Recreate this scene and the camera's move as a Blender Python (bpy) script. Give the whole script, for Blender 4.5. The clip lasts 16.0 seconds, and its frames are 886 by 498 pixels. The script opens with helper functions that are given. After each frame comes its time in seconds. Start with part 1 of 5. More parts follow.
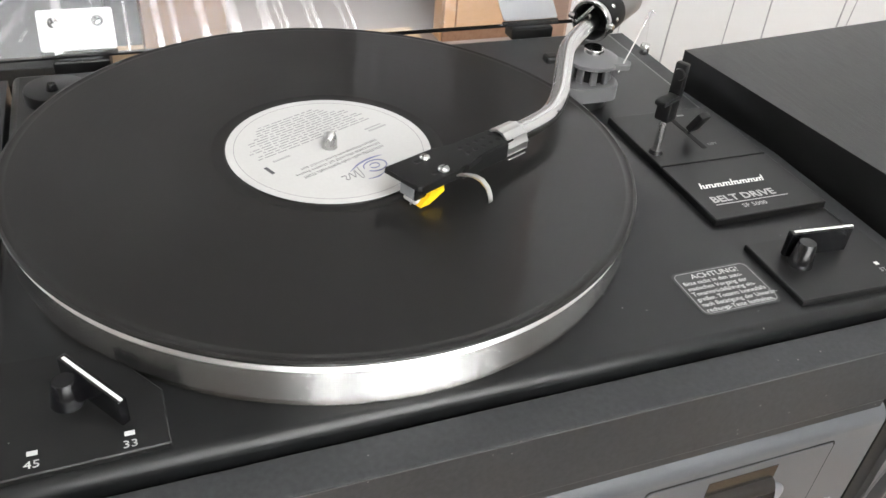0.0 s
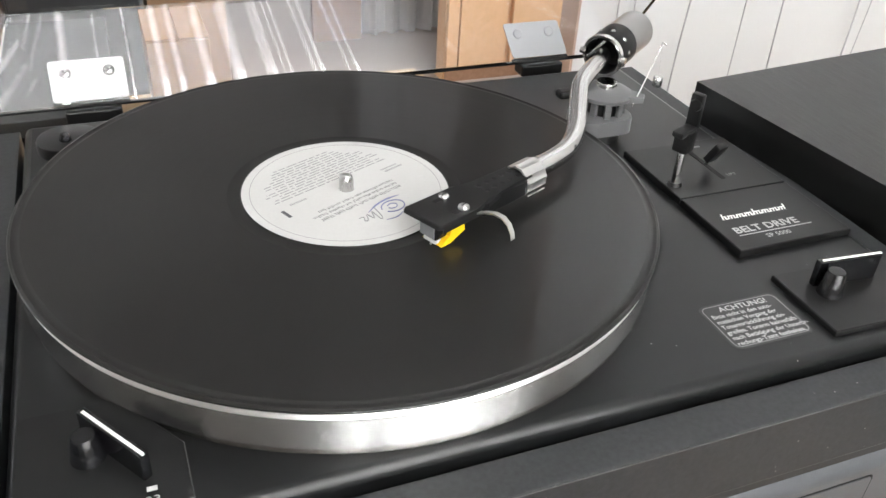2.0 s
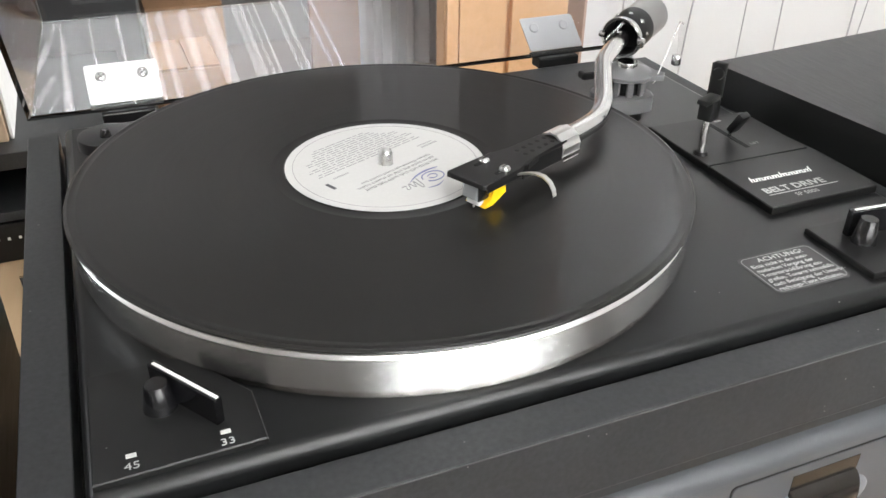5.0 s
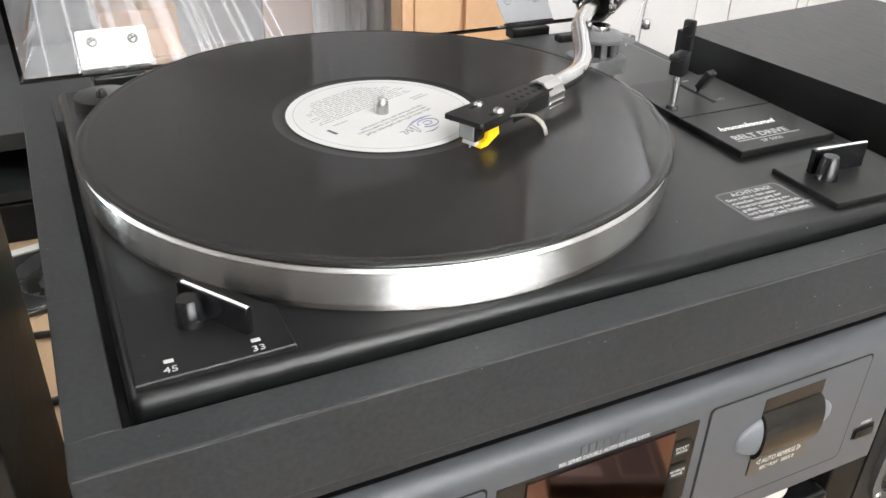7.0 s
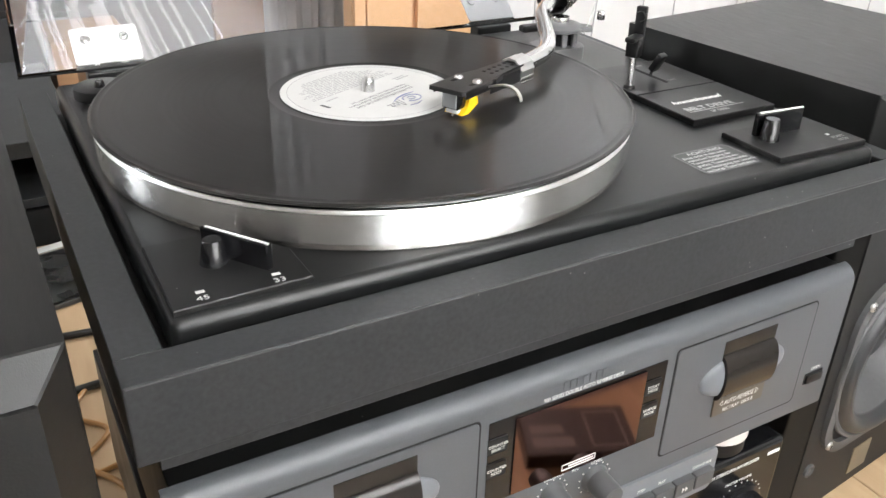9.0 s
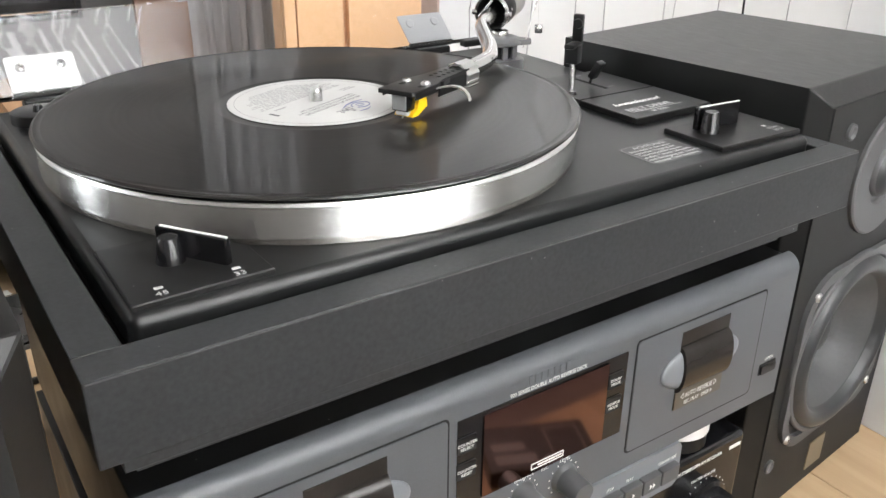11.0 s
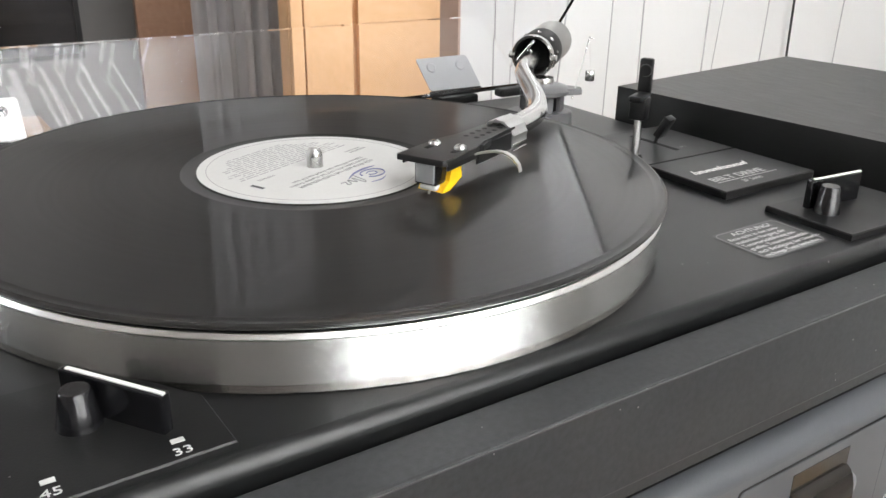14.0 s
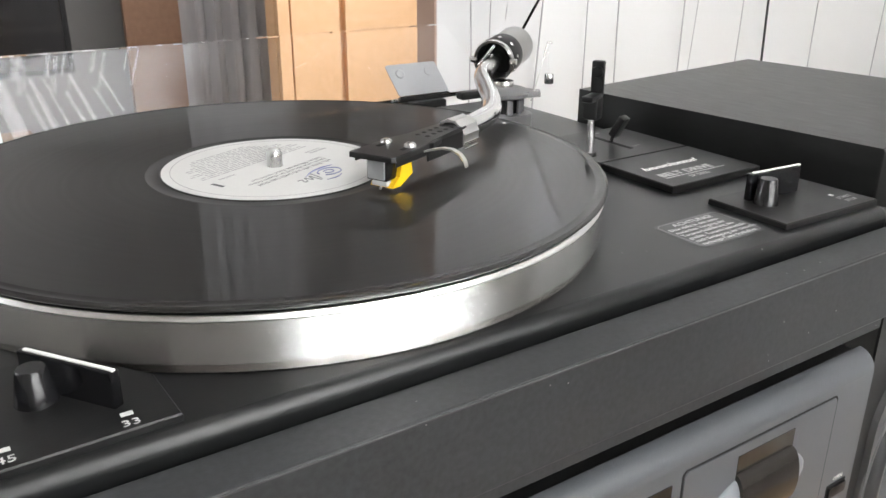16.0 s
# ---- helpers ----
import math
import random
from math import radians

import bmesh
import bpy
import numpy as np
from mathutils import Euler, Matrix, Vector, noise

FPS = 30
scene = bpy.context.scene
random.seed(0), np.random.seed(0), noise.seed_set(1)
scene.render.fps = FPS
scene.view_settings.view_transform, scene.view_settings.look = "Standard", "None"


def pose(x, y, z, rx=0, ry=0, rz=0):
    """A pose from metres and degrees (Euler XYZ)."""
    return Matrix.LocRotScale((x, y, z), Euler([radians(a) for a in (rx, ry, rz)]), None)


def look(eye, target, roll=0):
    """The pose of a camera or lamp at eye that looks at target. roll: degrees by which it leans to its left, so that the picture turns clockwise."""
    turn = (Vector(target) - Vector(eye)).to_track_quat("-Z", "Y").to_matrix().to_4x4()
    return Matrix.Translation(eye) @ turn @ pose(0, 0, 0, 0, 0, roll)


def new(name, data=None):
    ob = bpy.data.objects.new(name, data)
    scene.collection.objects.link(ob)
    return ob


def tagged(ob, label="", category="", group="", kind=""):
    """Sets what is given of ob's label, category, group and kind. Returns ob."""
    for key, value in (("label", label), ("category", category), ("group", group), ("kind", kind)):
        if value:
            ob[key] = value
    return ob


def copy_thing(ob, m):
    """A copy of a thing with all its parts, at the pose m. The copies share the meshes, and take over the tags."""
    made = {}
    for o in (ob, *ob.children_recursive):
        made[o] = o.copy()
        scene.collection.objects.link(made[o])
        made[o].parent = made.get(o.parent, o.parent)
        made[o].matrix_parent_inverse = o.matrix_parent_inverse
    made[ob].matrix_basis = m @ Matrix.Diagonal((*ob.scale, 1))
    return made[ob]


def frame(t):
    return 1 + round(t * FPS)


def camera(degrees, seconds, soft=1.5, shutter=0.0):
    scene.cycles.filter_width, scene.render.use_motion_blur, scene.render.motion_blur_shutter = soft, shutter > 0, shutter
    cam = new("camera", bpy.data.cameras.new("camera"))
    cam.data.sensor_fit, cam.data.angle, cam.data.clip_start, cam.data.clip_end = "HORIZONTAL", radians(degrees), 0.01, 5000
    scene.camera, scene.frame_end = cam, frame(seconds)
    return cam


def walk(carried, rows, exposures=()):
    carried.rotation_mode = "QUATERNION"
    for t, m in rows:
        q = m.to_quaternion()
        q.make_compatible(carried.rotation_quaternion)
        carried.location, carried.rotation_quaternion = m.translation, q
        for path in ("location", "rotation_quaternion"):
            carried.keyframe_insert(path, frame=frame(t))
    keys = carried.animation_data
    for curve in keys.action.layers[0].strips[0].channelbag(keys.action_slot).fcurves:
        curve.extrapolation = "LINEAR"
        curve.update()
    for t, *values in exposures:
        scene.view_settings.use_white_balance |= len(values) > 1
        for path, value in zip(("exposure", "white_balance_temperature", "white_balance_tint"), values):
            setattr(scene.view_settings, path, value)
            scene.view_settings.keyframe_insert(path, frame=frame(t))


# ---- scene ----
# world: table top at z = 0, floor at z = -0.5, top of the record at z = 0.363, spindle axis at x = y = 0
EXPOSURES = [(0.0, -0.10), (4.0, -0.10), (7.0, 0.03), (9.2, 0.10), (11.4, -0.12), (13.0, -0.18), (16.0, -0.18)]
cam = camera(55.60, 16.0)
PATH = [
    (0, (-0.0881, -0.3526, 0.5739), (0.0403, -0.0583, 0.3353), 5.50),
    (0.5, (-0.0845, -0.3511, 0.5725), (0.0442, -0.0532, 0.3387), 4.96),
    (1, (-0.0860, -0.3467, 0.5714), (0.0425, -0.0457, 0.3414), 4.32),
    (1.5, (-0.0885, -0.3450, 0.5710), (0.0392, -0.0433, 0.3415), 3.71),
    (2, (-0.0922, -0.3450, 0.5698), (0.0363, -0.0393, 0.3461), 3.39),
    (2.5, (-0.0964, -0.3427, 0.5668), (0.0336, -0.0320, 0.3511), 3.07),
    (3, (-0.1025, -0.3420, 0.5646), (0.0277, -0.0303, 0.3504), 2.65),
    (3.5, (-0.1051, -0.3434, 0.5593), (0.0251, -0.0310, 0.3460), 1.85),
    (4, (-0.1064, -0.3507, 0.5518), (0.0238, -0.0376, 0.3395), 1.24),
    (4.2, (-0.1083, -0.3545, 0.5508), (0.0214, -0.0405, 0.3397), 1.00),
    (6.3, (-0.1426, -0.3742, 0.5334), (-0.0024, -0.0619, 0.3265), 0.98),
    (6.5, (-0.1463, -0.3782, 0.5314), (-0.0019, -0.0678, 0.3244), 1.29),
    (7, (-0.1540, -0.3878, 0.5294), (-0.0014, -0.0803, 0.3241), 1.79),
    (7.5, (-0.1656, -0.3958, 0.5278), (-0.0097, -0.0880, 0.3254), 1.80),
    (8, (-0.1744, -0.4075, 0.5245), (-0.0102, -0.1014, 0.3262), 2.08),
    (8.5, (-0.1839, -0.4130, 0.5202), (-0.0145, -0.1074, 0.3256), 1.72),
    (9, (-0.1933, -0.4260, 0.5164), (-0.0181, -0.1222, 0.3240), 1.64),
    (9.2, (-0.1947, -0.4334, 0.5119), (-0.0163, -0.1305, 0.3210), 1.51),
    (11.3, (-0.2066, -0.4302, 0.4914), (0.0000, -0.1314, 0.3240), 0.43),
    (11.5, (-0.1983, -0.4185, 0.4920), (0.0092, -0.1195, 0.3261), 0.39),
    (12, (-0.1842, -0.3958, 0.4860), (0.0256, -0.0963, 0.3240), 0.65),
    (12.5, (-0.1667, -0.3634, 0.4720), (0.0438, -0.0622, 0.3139), 0.96),
    (13, (-0.1597, -0.3438, 0.4694), (0.0471, -0.0388, 0.3140), 0.96),
    (13.5, (-0.1534, -0.3293, 0.4705), (0.0512, -0.0218, 0.3167), 0.88),
    (14, (-0.1499, -0.3257, 0.4704), (0.0561, -0.0184, 0.3184), 1.05),
    (14.5, (-0.1461, -0.3285, 0.4689), (0.0613, -0.0215, 0.3180), 0.95),
    (15, (-0.1462, -0.3330, 0.4691), (0.0611, -0.0254, 0.3194), 0.77),
    (15.5, (-0.1458, -0.3428, 0.4699), (0.0619, -0.0350, 0.3213), 0.51),
    (16, (-0.1448, -0.3515, 0.4700), (0.0639, -0.0436, 0.3227), 0.37),
]
walk(cam, [(t, look(eye, target, roll)) for t, eye, target, roll in PATH], EXPOSURES)

# ---- world, sun, lights ----
world = bpy.data.worlds.new("world")
scene.world = world
world.use_nodes = True
wn = world.node_tree
bg = wn.nodes["Background"]
sky = wn.nodes.new("ShaderNodeTexSky")
sky.sky_type, sky.sun_disc = "NISHITA", False
sky.sun_elevation, sky.sun_rotation = radians(37), radians(349)
wn.links.new(sky.outputs[0], bg.inputs[0])
bg.inputs[1].default_value = 0.12


def sun_lamp(strength, direction, angle):
    d = bpy.data.lights.new("sun", "SUN")
    d.energy, d.angle, d.color = strength, radians(angle), (1.0, 0.97, 0.92)
    o = new("sun", d)
    o.matrix_world = look((0, 0, 6), Vector((0, 0, 6)) + Vector(direction))
    return o


def area_lamp(name, w, h, power, eye, target, color=(1, 1, 1)):
    d = bpy.data.lights.new(name, "AREA")
    d.shape, d.size, d.size_y, d.energy, d.color = "RECTANGLE", w, h, power, color
    o = new(name, d)
    o.matrix_world = look(eye, target)
    return o


sun_lamp(0.8, (0.15, -0.80, -0.60), 12)
# daylight in the opening of the window behind the camera, and in the side window
area_lamp("window_daylight", 1.23, 3.04, 330, (0.185, -1.15, 1.90), (0.185, 0.0, 1.90), (0.995, 0.98, 0.973))
area_lamp("west_window_daylight", 0.42, 1.9, 36, (-2.63, 1.82, 1.45), (0.0, 1.82, 1.45), (0.95, 0.98, 1.0))
# unseen fill lamp, added to brighten the beech cabinet and the drape
area_lamp("east_fill_light", 0.90, 1.6, 62, (1.63, 1.15, 1.10), (0.0, 1.15, 1.10), (0.995, 0.98, 0.973))

# ---- materials ----
MATS = {}


def mat(name, color, rough=0.5, metal=0.0, grain=0.0, grain_scale=200.0, bump=0.0, bump_scale=800.0, stain=0.0, stain_scale=12.0,
        stretch=(1, 1, 1), coat=0.0, spec=0.5, rough_var=0.0, dust=0.0):
    """A painted, metal or wooden surface: base colour with fine grain, broad stains and fine relief."""
    if name in MATS:
        return MATS[name]
    m = bpy.data.materials.new(name)
    m.use_nodes = True
    t = m.node_tree
    b = t.nodes["Principled BSDF"]
    b.inputs["Roughness"].default_value, b.inputs["Metallic"].default_value = rough, metal
    b.inputs["Specular IOR Level"].default_value = spec
    b.inputs["Coat Weight"].default_value = coat
    b.inputs["Base Color"].default_value = (*color, 1)
    geo = t.nodes.new("ShaderNodeNewGeometry")
    mp = t.nodes.new("ShaderNodeMapping")
    mp.inputs["Scale"].default_value = stretch
    t.links.new(geo.outputs["Position"], mp.inputs[0])

    def noise_tex(scale, detail=4):
        n = t.nodes.new("ShaderNodeTexNoise")
        n.inputs["Scale"].default_value, n.inputs["Detail"].default_value = scale, detail
        t.links.new(mp.outputs[0], n.inputs[0])
        return n

    last = None
    if grain or stain:
        g, s = noise_tex(grain_scale), noise_tex(stain_scale, 3)
        hsv = t.nodes.new("ShaderNodeHueSaturation")
        hsv.inputs["Color"].default_value = (*color, 1)
        mg = t.nodes.new("ShaderNodeMath"); mg.operation = "MULTIPLY_ADD"
        mg.inputs[1].default_value, mg.inputs[2].default_value = 2 * grain, 1 - grain
        t.links.new(g.outputs[0], mg.inputs[0])
        ms = t.nodes.new("ShaderNodeMath"); ms.operation = "MULTIPLY_ADD"
        ms.inputs[1].default_value, ms.inputs[2].default_value = 2 * stain, 1 - stain
        t.links.new(s.outputs[0], ms.inputs[0])
        mm = t.nodes.new("ShaderNodeMath"); mm.operation = "MULTIPLY"
        t.links.new(mg.outputs[0], mm.inputs[0]); t.links.new(ms.outputs[0], mm.inputs[1])
        t.links.new(mm.outputs[0], hsv.inputs["Value"])
        t.links.new(hsv.outputs[0], b.inputs["Base Color"])
    if dust:
        # sparse pale specks and a faint veil of dust
        vo = t.nodes.new("ShaderNodeTexVoronoi")
        vo.inputs["Scale"].default_value = 160
        t.links.new(geo.outputs["Position"], vo.inputs["Vector"])
        dn = noise_tex(28, 4)
        near = t.nodes.new("ShaderNodeMath"); near.operation = "LESS_THAN"; near.inputs[1].default_value = 0.055
        t.links.new(vo.outputs["Distance"], near.inputs[0])
        some = t.nodes.new("ShaderNodeMath"); some.operation = "GREATER_THAN"; some.inputs[1].default_value = 0.60
        t.links.new(dn.outputs[0], some.inputs[0])
        both = t.nodes.new("ShaderNodeMath"); both.operation = "MULTIPLY"
        t.links.new(near.outputs[0], both.inputs[0]); t.links.new(some.outputs[0], both.inputs[1])
        amt = t.nodes.new("ShaderNodeMath"); amt.operation = "MULTIPLY"; amt.inputs[1].default_value = dust
        t.links.new(both.outputs[0], amt.inputs[0])
        mx = t.nodes.new("ShaderNodeMixRGB")
        mx.inputs[2].default_value = (0.32, 0.31, 0.30, 1)
        t.links.new(amt.outputs[0], mx.inputs[0])
        src = b.inputs["Base Color"].links[0].from_socket if b.inputs["Base Color"].links else None
        if src is not None:
            t.links.new(src, mx.inputs[1])
        else:
            mx.inputs[1].default_value = (*color, 1)
        t.links.new(mx.outputs[0], b.inputs["Base Color"])
    if rough_var:
        r = noise_tex(35, 5)
        mr = t.nodes.new("ShaderNodeMath"); mr.operation = "MULTIPLY_ADD"
        mr.inputs[1].default_value, mr.inputs[2].default_value = 2 * rough_var, rough - rough_var
        t.links.new(r.outputs[0], mr.inputs[0]); t.links.new(mr.outputs[0], b.inputs["Roughness"])
    if bump:
        n = noise_tex(bump_scale, 3)
        bp = t.nodes.new("ShaderNodeBump")
        bp.inputs["Strength"].default_value, bp.inputs["Distance"].default_value = bump, 0.0004
        t.links.new(n.outputs[0], bp.inputs["Height"])
        t.links.new(bp.outputs[0], b.inputs["Normal"])
    MATS[name] = m
    return m


def clear(name, tint, rough=0.02, ior=1.49):
    """Clear or smoked acrylic and glass."""
    m = bpy.data.materials.new(name)
    m.use_nodes = True
    b = m.node_tree.nodes["Principled BSDF"]
    b.inputs["Base Color"].default_value = (*tint, 1)
    b.inputs["Transmission Weight"].default_value = 1.0
    b.inputs["Roughness"].default_value, b.inputs["IOR"].default_value = rough, ior
    return m


def vinyl_material():
    """Pressed vinyl: fine concentric grooves in bands, with a turned (anisotropic) sheen."""
    m = bpy.data.materials.new("vinyl")
    m.use_nodes = True
    t = m.node_tree
    b = t.nodes["Principled BSDF"]
    b.inputs["Base Color"].default_value = (0.0118, 0.0113, 0.0109, 1)
    b.inputs["Roughness"].default_value = 0.3
    b.inputs["Anisotropic"].default_value, b.inputs["Anisotropic Rotation"].default_value = 0.8, 0.25
    b.inputs["Specular IOR Level"].default_value = 0.16
    b.inputs["Coat Weight"].default_value, b.inputs["Coat Roughness"].default_value = 0.5, 0.02
    tan = t.nodes.new("ShaderNodeTangent")
    tan.direction_type, tan.axis = "RADIAL", "Z"
    t.links.new(tan.outputs[0], b.inputs["Tangent"])
    geo = t.nodes.new("ShaderNodeNewGeometry")
    sep = t.nodes.new("ShaderNodeSeparateXYZ")
    t.links.new(geo.outputs["Position"], sep.inputs[0])
    comb = t.nodes.new("ShaderNodeCombineXYZ")
    t.links.new(sep.outputs[0], comb.inputs[0]); t.links.new(sep.outputs[1], comb.inputs[1])
    ln = t.nodes.new("ShaderNodeVectorMath"); ln.operation = "LENGTH"
    t.links.new(comb.outputs[0], ln.inputs[0])
    cr = t.nodes.new("ShaderNodeCombineXYZ")
    t.links.new(ln.outputs["Value"], cr.inputs[0])
    n = t.nodes.new("ShaderNodeTexNoise")
    n.inputs["Scale"].default_value, n.inputs["Detail"].default_value = 260, 6
    t.links.new(cr.outputs[0], n.inputs[0])
    mr = t.nodes.new("ShaderNodeMapRange")
    mr.inputs["To Min"].default_value, mr.inputs["To Max"].default_value = 0.36, 0.43
    t.links.new(n.outputs[0], mr.inputs[0]); t.links.new(mr.outputs[0], b.inputs["Roughness"])
    bp = t.nodes.new("ShaderNodeBump")
    bp.inputs["Strength"].default_value, bp.inputs["Distance"].default_value = 0.02, 0.0003
    t.links.new(n.outputs[0], bp.inputs["Height"]); t.links.new(bp.outputs[0], b.inputs["Normal"])
    return m


def brushed(name, color, rough=0.2, spread=0.75):
    """Turned metal: hair-fine level lines whose faces tip up and down, so that light is drawn out along the axis."""
    m = bpy.data.materials.new(name)
    m.use_nodes = True
    t = m.node_tree
    b = t.nodes["Principled BSDF"]
    b.inputs["Base Color"].default_value = (*color, 1)
    b.inputs["Metallic"].default_value, b.inputs["Roughness"].default_value = 1.0, rough
    geo = t.nodes.new("ShaderNodeNewGeometry")
    sep = t.nodes.new("ShaderNodeSeparateXYZ")
    t.links.new(geo.outputs["Position"], sep.inputs[0])
    fine = t.nodes.new("ShaderNodeMath"); fine.operation = "MULTIPLY"; fine.inputs[1].default_value = 60000.0
    t.links.new(sep.outputs[2], fine.inputs[0])
    wn_ = t.nodes.new("ShaderNodeTexWhiteNoise"); wn_.noise_dimensions = "1D"
    t.links.new(fine.outputs[0], wn_.inputs["W"])
    tip = t.nodes.new("ShaderNodeMath"); tip.operation = "MULTIPLY_ADD"
    tip.inputs[1].default_value, tip.inputs[2].default_value = 2 * spread, -spread
    t.links.new(wn_.outputs["Value"], tip.inputs[0])
    up = t.nodes.new("ShaderNodeCombineXYZ")
    t.links.new(tip.outputs[0], up.inputs[2])
    add = t.nodes.new("ShaderNodeVectorMath"); add.operation = "ADD"
    t.links.new(geo.outputs["Normal"], add.inputs[0]); t.links.new(up.outputs[0], add.inputs[1])
    nrm = t.nodes.new("ShaderNodeVectorMath"); nrm.operation = "NORMALIZE"
    t.links.new(add.outputs[0], nrm.inputs[0]); t.links.new(nrm.outputs[0], b.inputs["Normal"])
    mp = t.nodes.new("ShaderNodeMapping")
    mp.inputs["Scale"].default_value = (1, 1, 60)
    t.links.new(geo.outputs["Position"], mp.inputs[0])
    n = t.nodes.new("ShaderNodeTexNoise")
    n.inputs["Scale"].default_value, n.inputs["Detail"].default_value = 60, 5
    t.links.new(mp.outputs[0], n.inputs[0])
    mr = t.nodes.new("ShaderNodeMapRange")
    mr.inputs["To Min"].default_value, mr.inputs["To Max"].default_value = rough - 0.05, rough + 0.06
    t.links.new(n.outputs[0], mr.inputs[0]); t.links.new(mr.outputs[0], b.inputs["Roughness"])
    return m


def planks_material(name, color, dark):
    """Laminate boards with long grain."""
    m = bpy.data.materials.new(name)
    m.use_nodes = True
    t = m.node_tree
    b = t.nodes["Principled BSDF"]
    b.inputs["Roughness"].default_value = 0.42
    geo = t.nodes.new("ShaderNodeNewGeometry")
    mp = t.nodes.new("ShaderNodeMapping")
    mp.inputs["Scale"].default_value = (22, 1.6, 22)
    t.links.new(geo.outputs["Position"], mp.inputs[0])
    n = t.nodes.new("ShaderNodeTexNoise")
    n.inputs["Scale"].default_value, n.inputs["Detail"].default_value, n.inputs["Distortion"].default_value = 3, 8, 0.6
    t.links.new(mp.outputs[0], n.inputs[0])
    r = t.nodes.new("ShaderNodeValToRGB")
    r.color_ramp.elements[0].position, r.color_ramp.elements[0].color = 0.3, (*dark, 1)
    r.color_ramp.elements[1].position, r.color_ramp.elements[1].color = 0.7, (*color, 1)
    t.links.new(n.outputs[0], r.inputs[0]); t.links.new(r.outputs[0], b.inputs["Base Color"])
    bp = t.nodes.new("ShaderNodeBump")
    bp.inputs["Strength"].default_value, bp.inputs["Distance"].default_value = 0.15, 0.0005
    t.links.new(n.outputs[0], bp.inputs["Height"]); t.links.new(bp.outputs[0], b.inputs["Normal"])
    return m


M_PLINTH = mat("black_foil_chipboard", (0.0265, 0.0278, 0.0292), 0.48, grain=0.55, grain_scale=420, bump=0.12, bump_scale=1600, stain=0.2, stain_scale=14, rough_var=0.04, dust=0.8, spec=0.42)
M_DECK = mat("black_satin_lacquer", (0.0066, 0.0069, 0.0073), 0.31, grain=0.2, grain_scale=1500, bump=0.1, bump_scale=2600, stain=0.15, rough_var=0.015, dust=0.7, spec=0.42)
M_BLACK = mat("black_plastic", (0.009, 0.009, 0.0092), 0.36, stain=0.2, stain_scale=60, bump=0.1, bump_scale=1500, rough_var=0.08, dust=0.6, spec=0.34)
M_GLOSS = mat("black_gloss_plastic", (0.008, 0.008, 0.009), 0.16, stain=0.2, stain_scale=60)
M_GREYP = mat("dark_grey_plastic", (0.075, 0.077, 0.08), 0.4, stain=0.15, stain_scale=80, bump=0.08)
M_EDGE = mat("foil_edge_highlight", (0.07, 0.07, 0.072), 0.4, stain=0.5, stain_scale=60, grain=0.3)
M_GROOVE = mat("black_gap", (0.004, 0.004, 0.004), 0.8, stain=0.1)
M_CHROME = mat("chrome", (0.72, 0.72, 0.71), 0.14, 1.0, stain=0.06, stain_scale=90, rough_var=0.05)
M_STEEL = mat("worn_steel", (0.55, 0.55, 0.54), 0.28, 1.0, stain=0.12, stain_scale=70, rough_var=0.08)
M_SATIN = mat("satin_aluminium", (0.62, 0.62, 0.61), 0.36, 1.0, stain=0.06, stain_scale=50, rough_var=0.06)
M_WEIGHT = mat("satin_nickel", (0.40, 0.40, 0.39), 0.34, 1.0, stain=0.06, stain_scale=50, rough_var=0.06)
M_ALU = brushed("turned_aluminium", (0.80, 0.80, 0.79), 0.20)
# duller rim metal, for the rim's mirror image in the deck
M_RIMIMAGE = brushed("rim_reflection_metal", (0.55, 0.53, 0.50), 0.22)
M_POLISH = mat("polished_aluminium_edge", (0.86, 0.86, 0.85), 0.3, 1.0, stain=0.04, stain_scale=60)
M_VINYL = vinyl_material()
M_PAPER = mat("label_paper", (0.50, 0.496, 0.482), 0.6, grain=0.05, grain_scale=700, stain=0.05, stain_scale=30)
M_WHITE = mat("white_print", (0.78, 0.78, 0.75), 0.5, stain=0.08, stain_scale=200)
M_SILVER = mat("dull_silver_print", (0.42, 0.42, 0.41), 0.5, stain=0.1, stain_scale=200)
M_GREYINK = mat("grey_print", (0.25, 0.25, 0.25), 0.55, stain=0.1, stain_scale=200)
M_STICK = mat("pale_grey_print", (0.50, 0.50, 0.49), 0.55, stain=0.1, stain_scale=200)
M_INK = mat("dark_ink", (0.05, 0.05, 0.055), 0.6, stain=0.1, stain_scale=200)
M_BLUE = mat("blue_ink", (0.16, 0.17, 0.30), 0.6, stain=0.1, stain_scale=200)
M_YELLOW = mat("yellow_plastic", (0.86, 0.52, 0.012), 0.35, stain=0.06, stain_scale=150)
M_LID = clear("clear_acrylic", (0.95, 0.95, 0.96), 0.015, 1.53)
M_HINGE2 = mat("grey_lacquered_steel", (0.42, 0.43, 0.44), 0.34, 0.3, stain=0.06, stain_scale=40)
M_BAND = mat("bright_foil_band", (0.85, 0.85, 0.84), 0.3, 0.35, stain=0.05, stain_scale=60)
M_HINGE = mat("white_hinge_steel", (0.80, 0.80, 0.79), 0.3, stain=0.04, stain_scale=40)
M_FASCIA = mat("graphite_fascia", (0.090, 0.095, 0.102), 0.42, grain=0.12, grain_scale=1400, stain=0.06, stain_scale=25, bump=0.1, bump_scale=2600, rough_var=0.04)
M_FASCIA2 = mat("light_graphite_panel", (0.17, 0.18, 0.195), 0.4, grain=0.1, grain_scale=1400, stain=0.05)
M_DISPLAY = mat("brown_mirror_display", (0.20, 0.115, 0.10), 0.06, 1.0, stain=0.08, stain_scale=20)
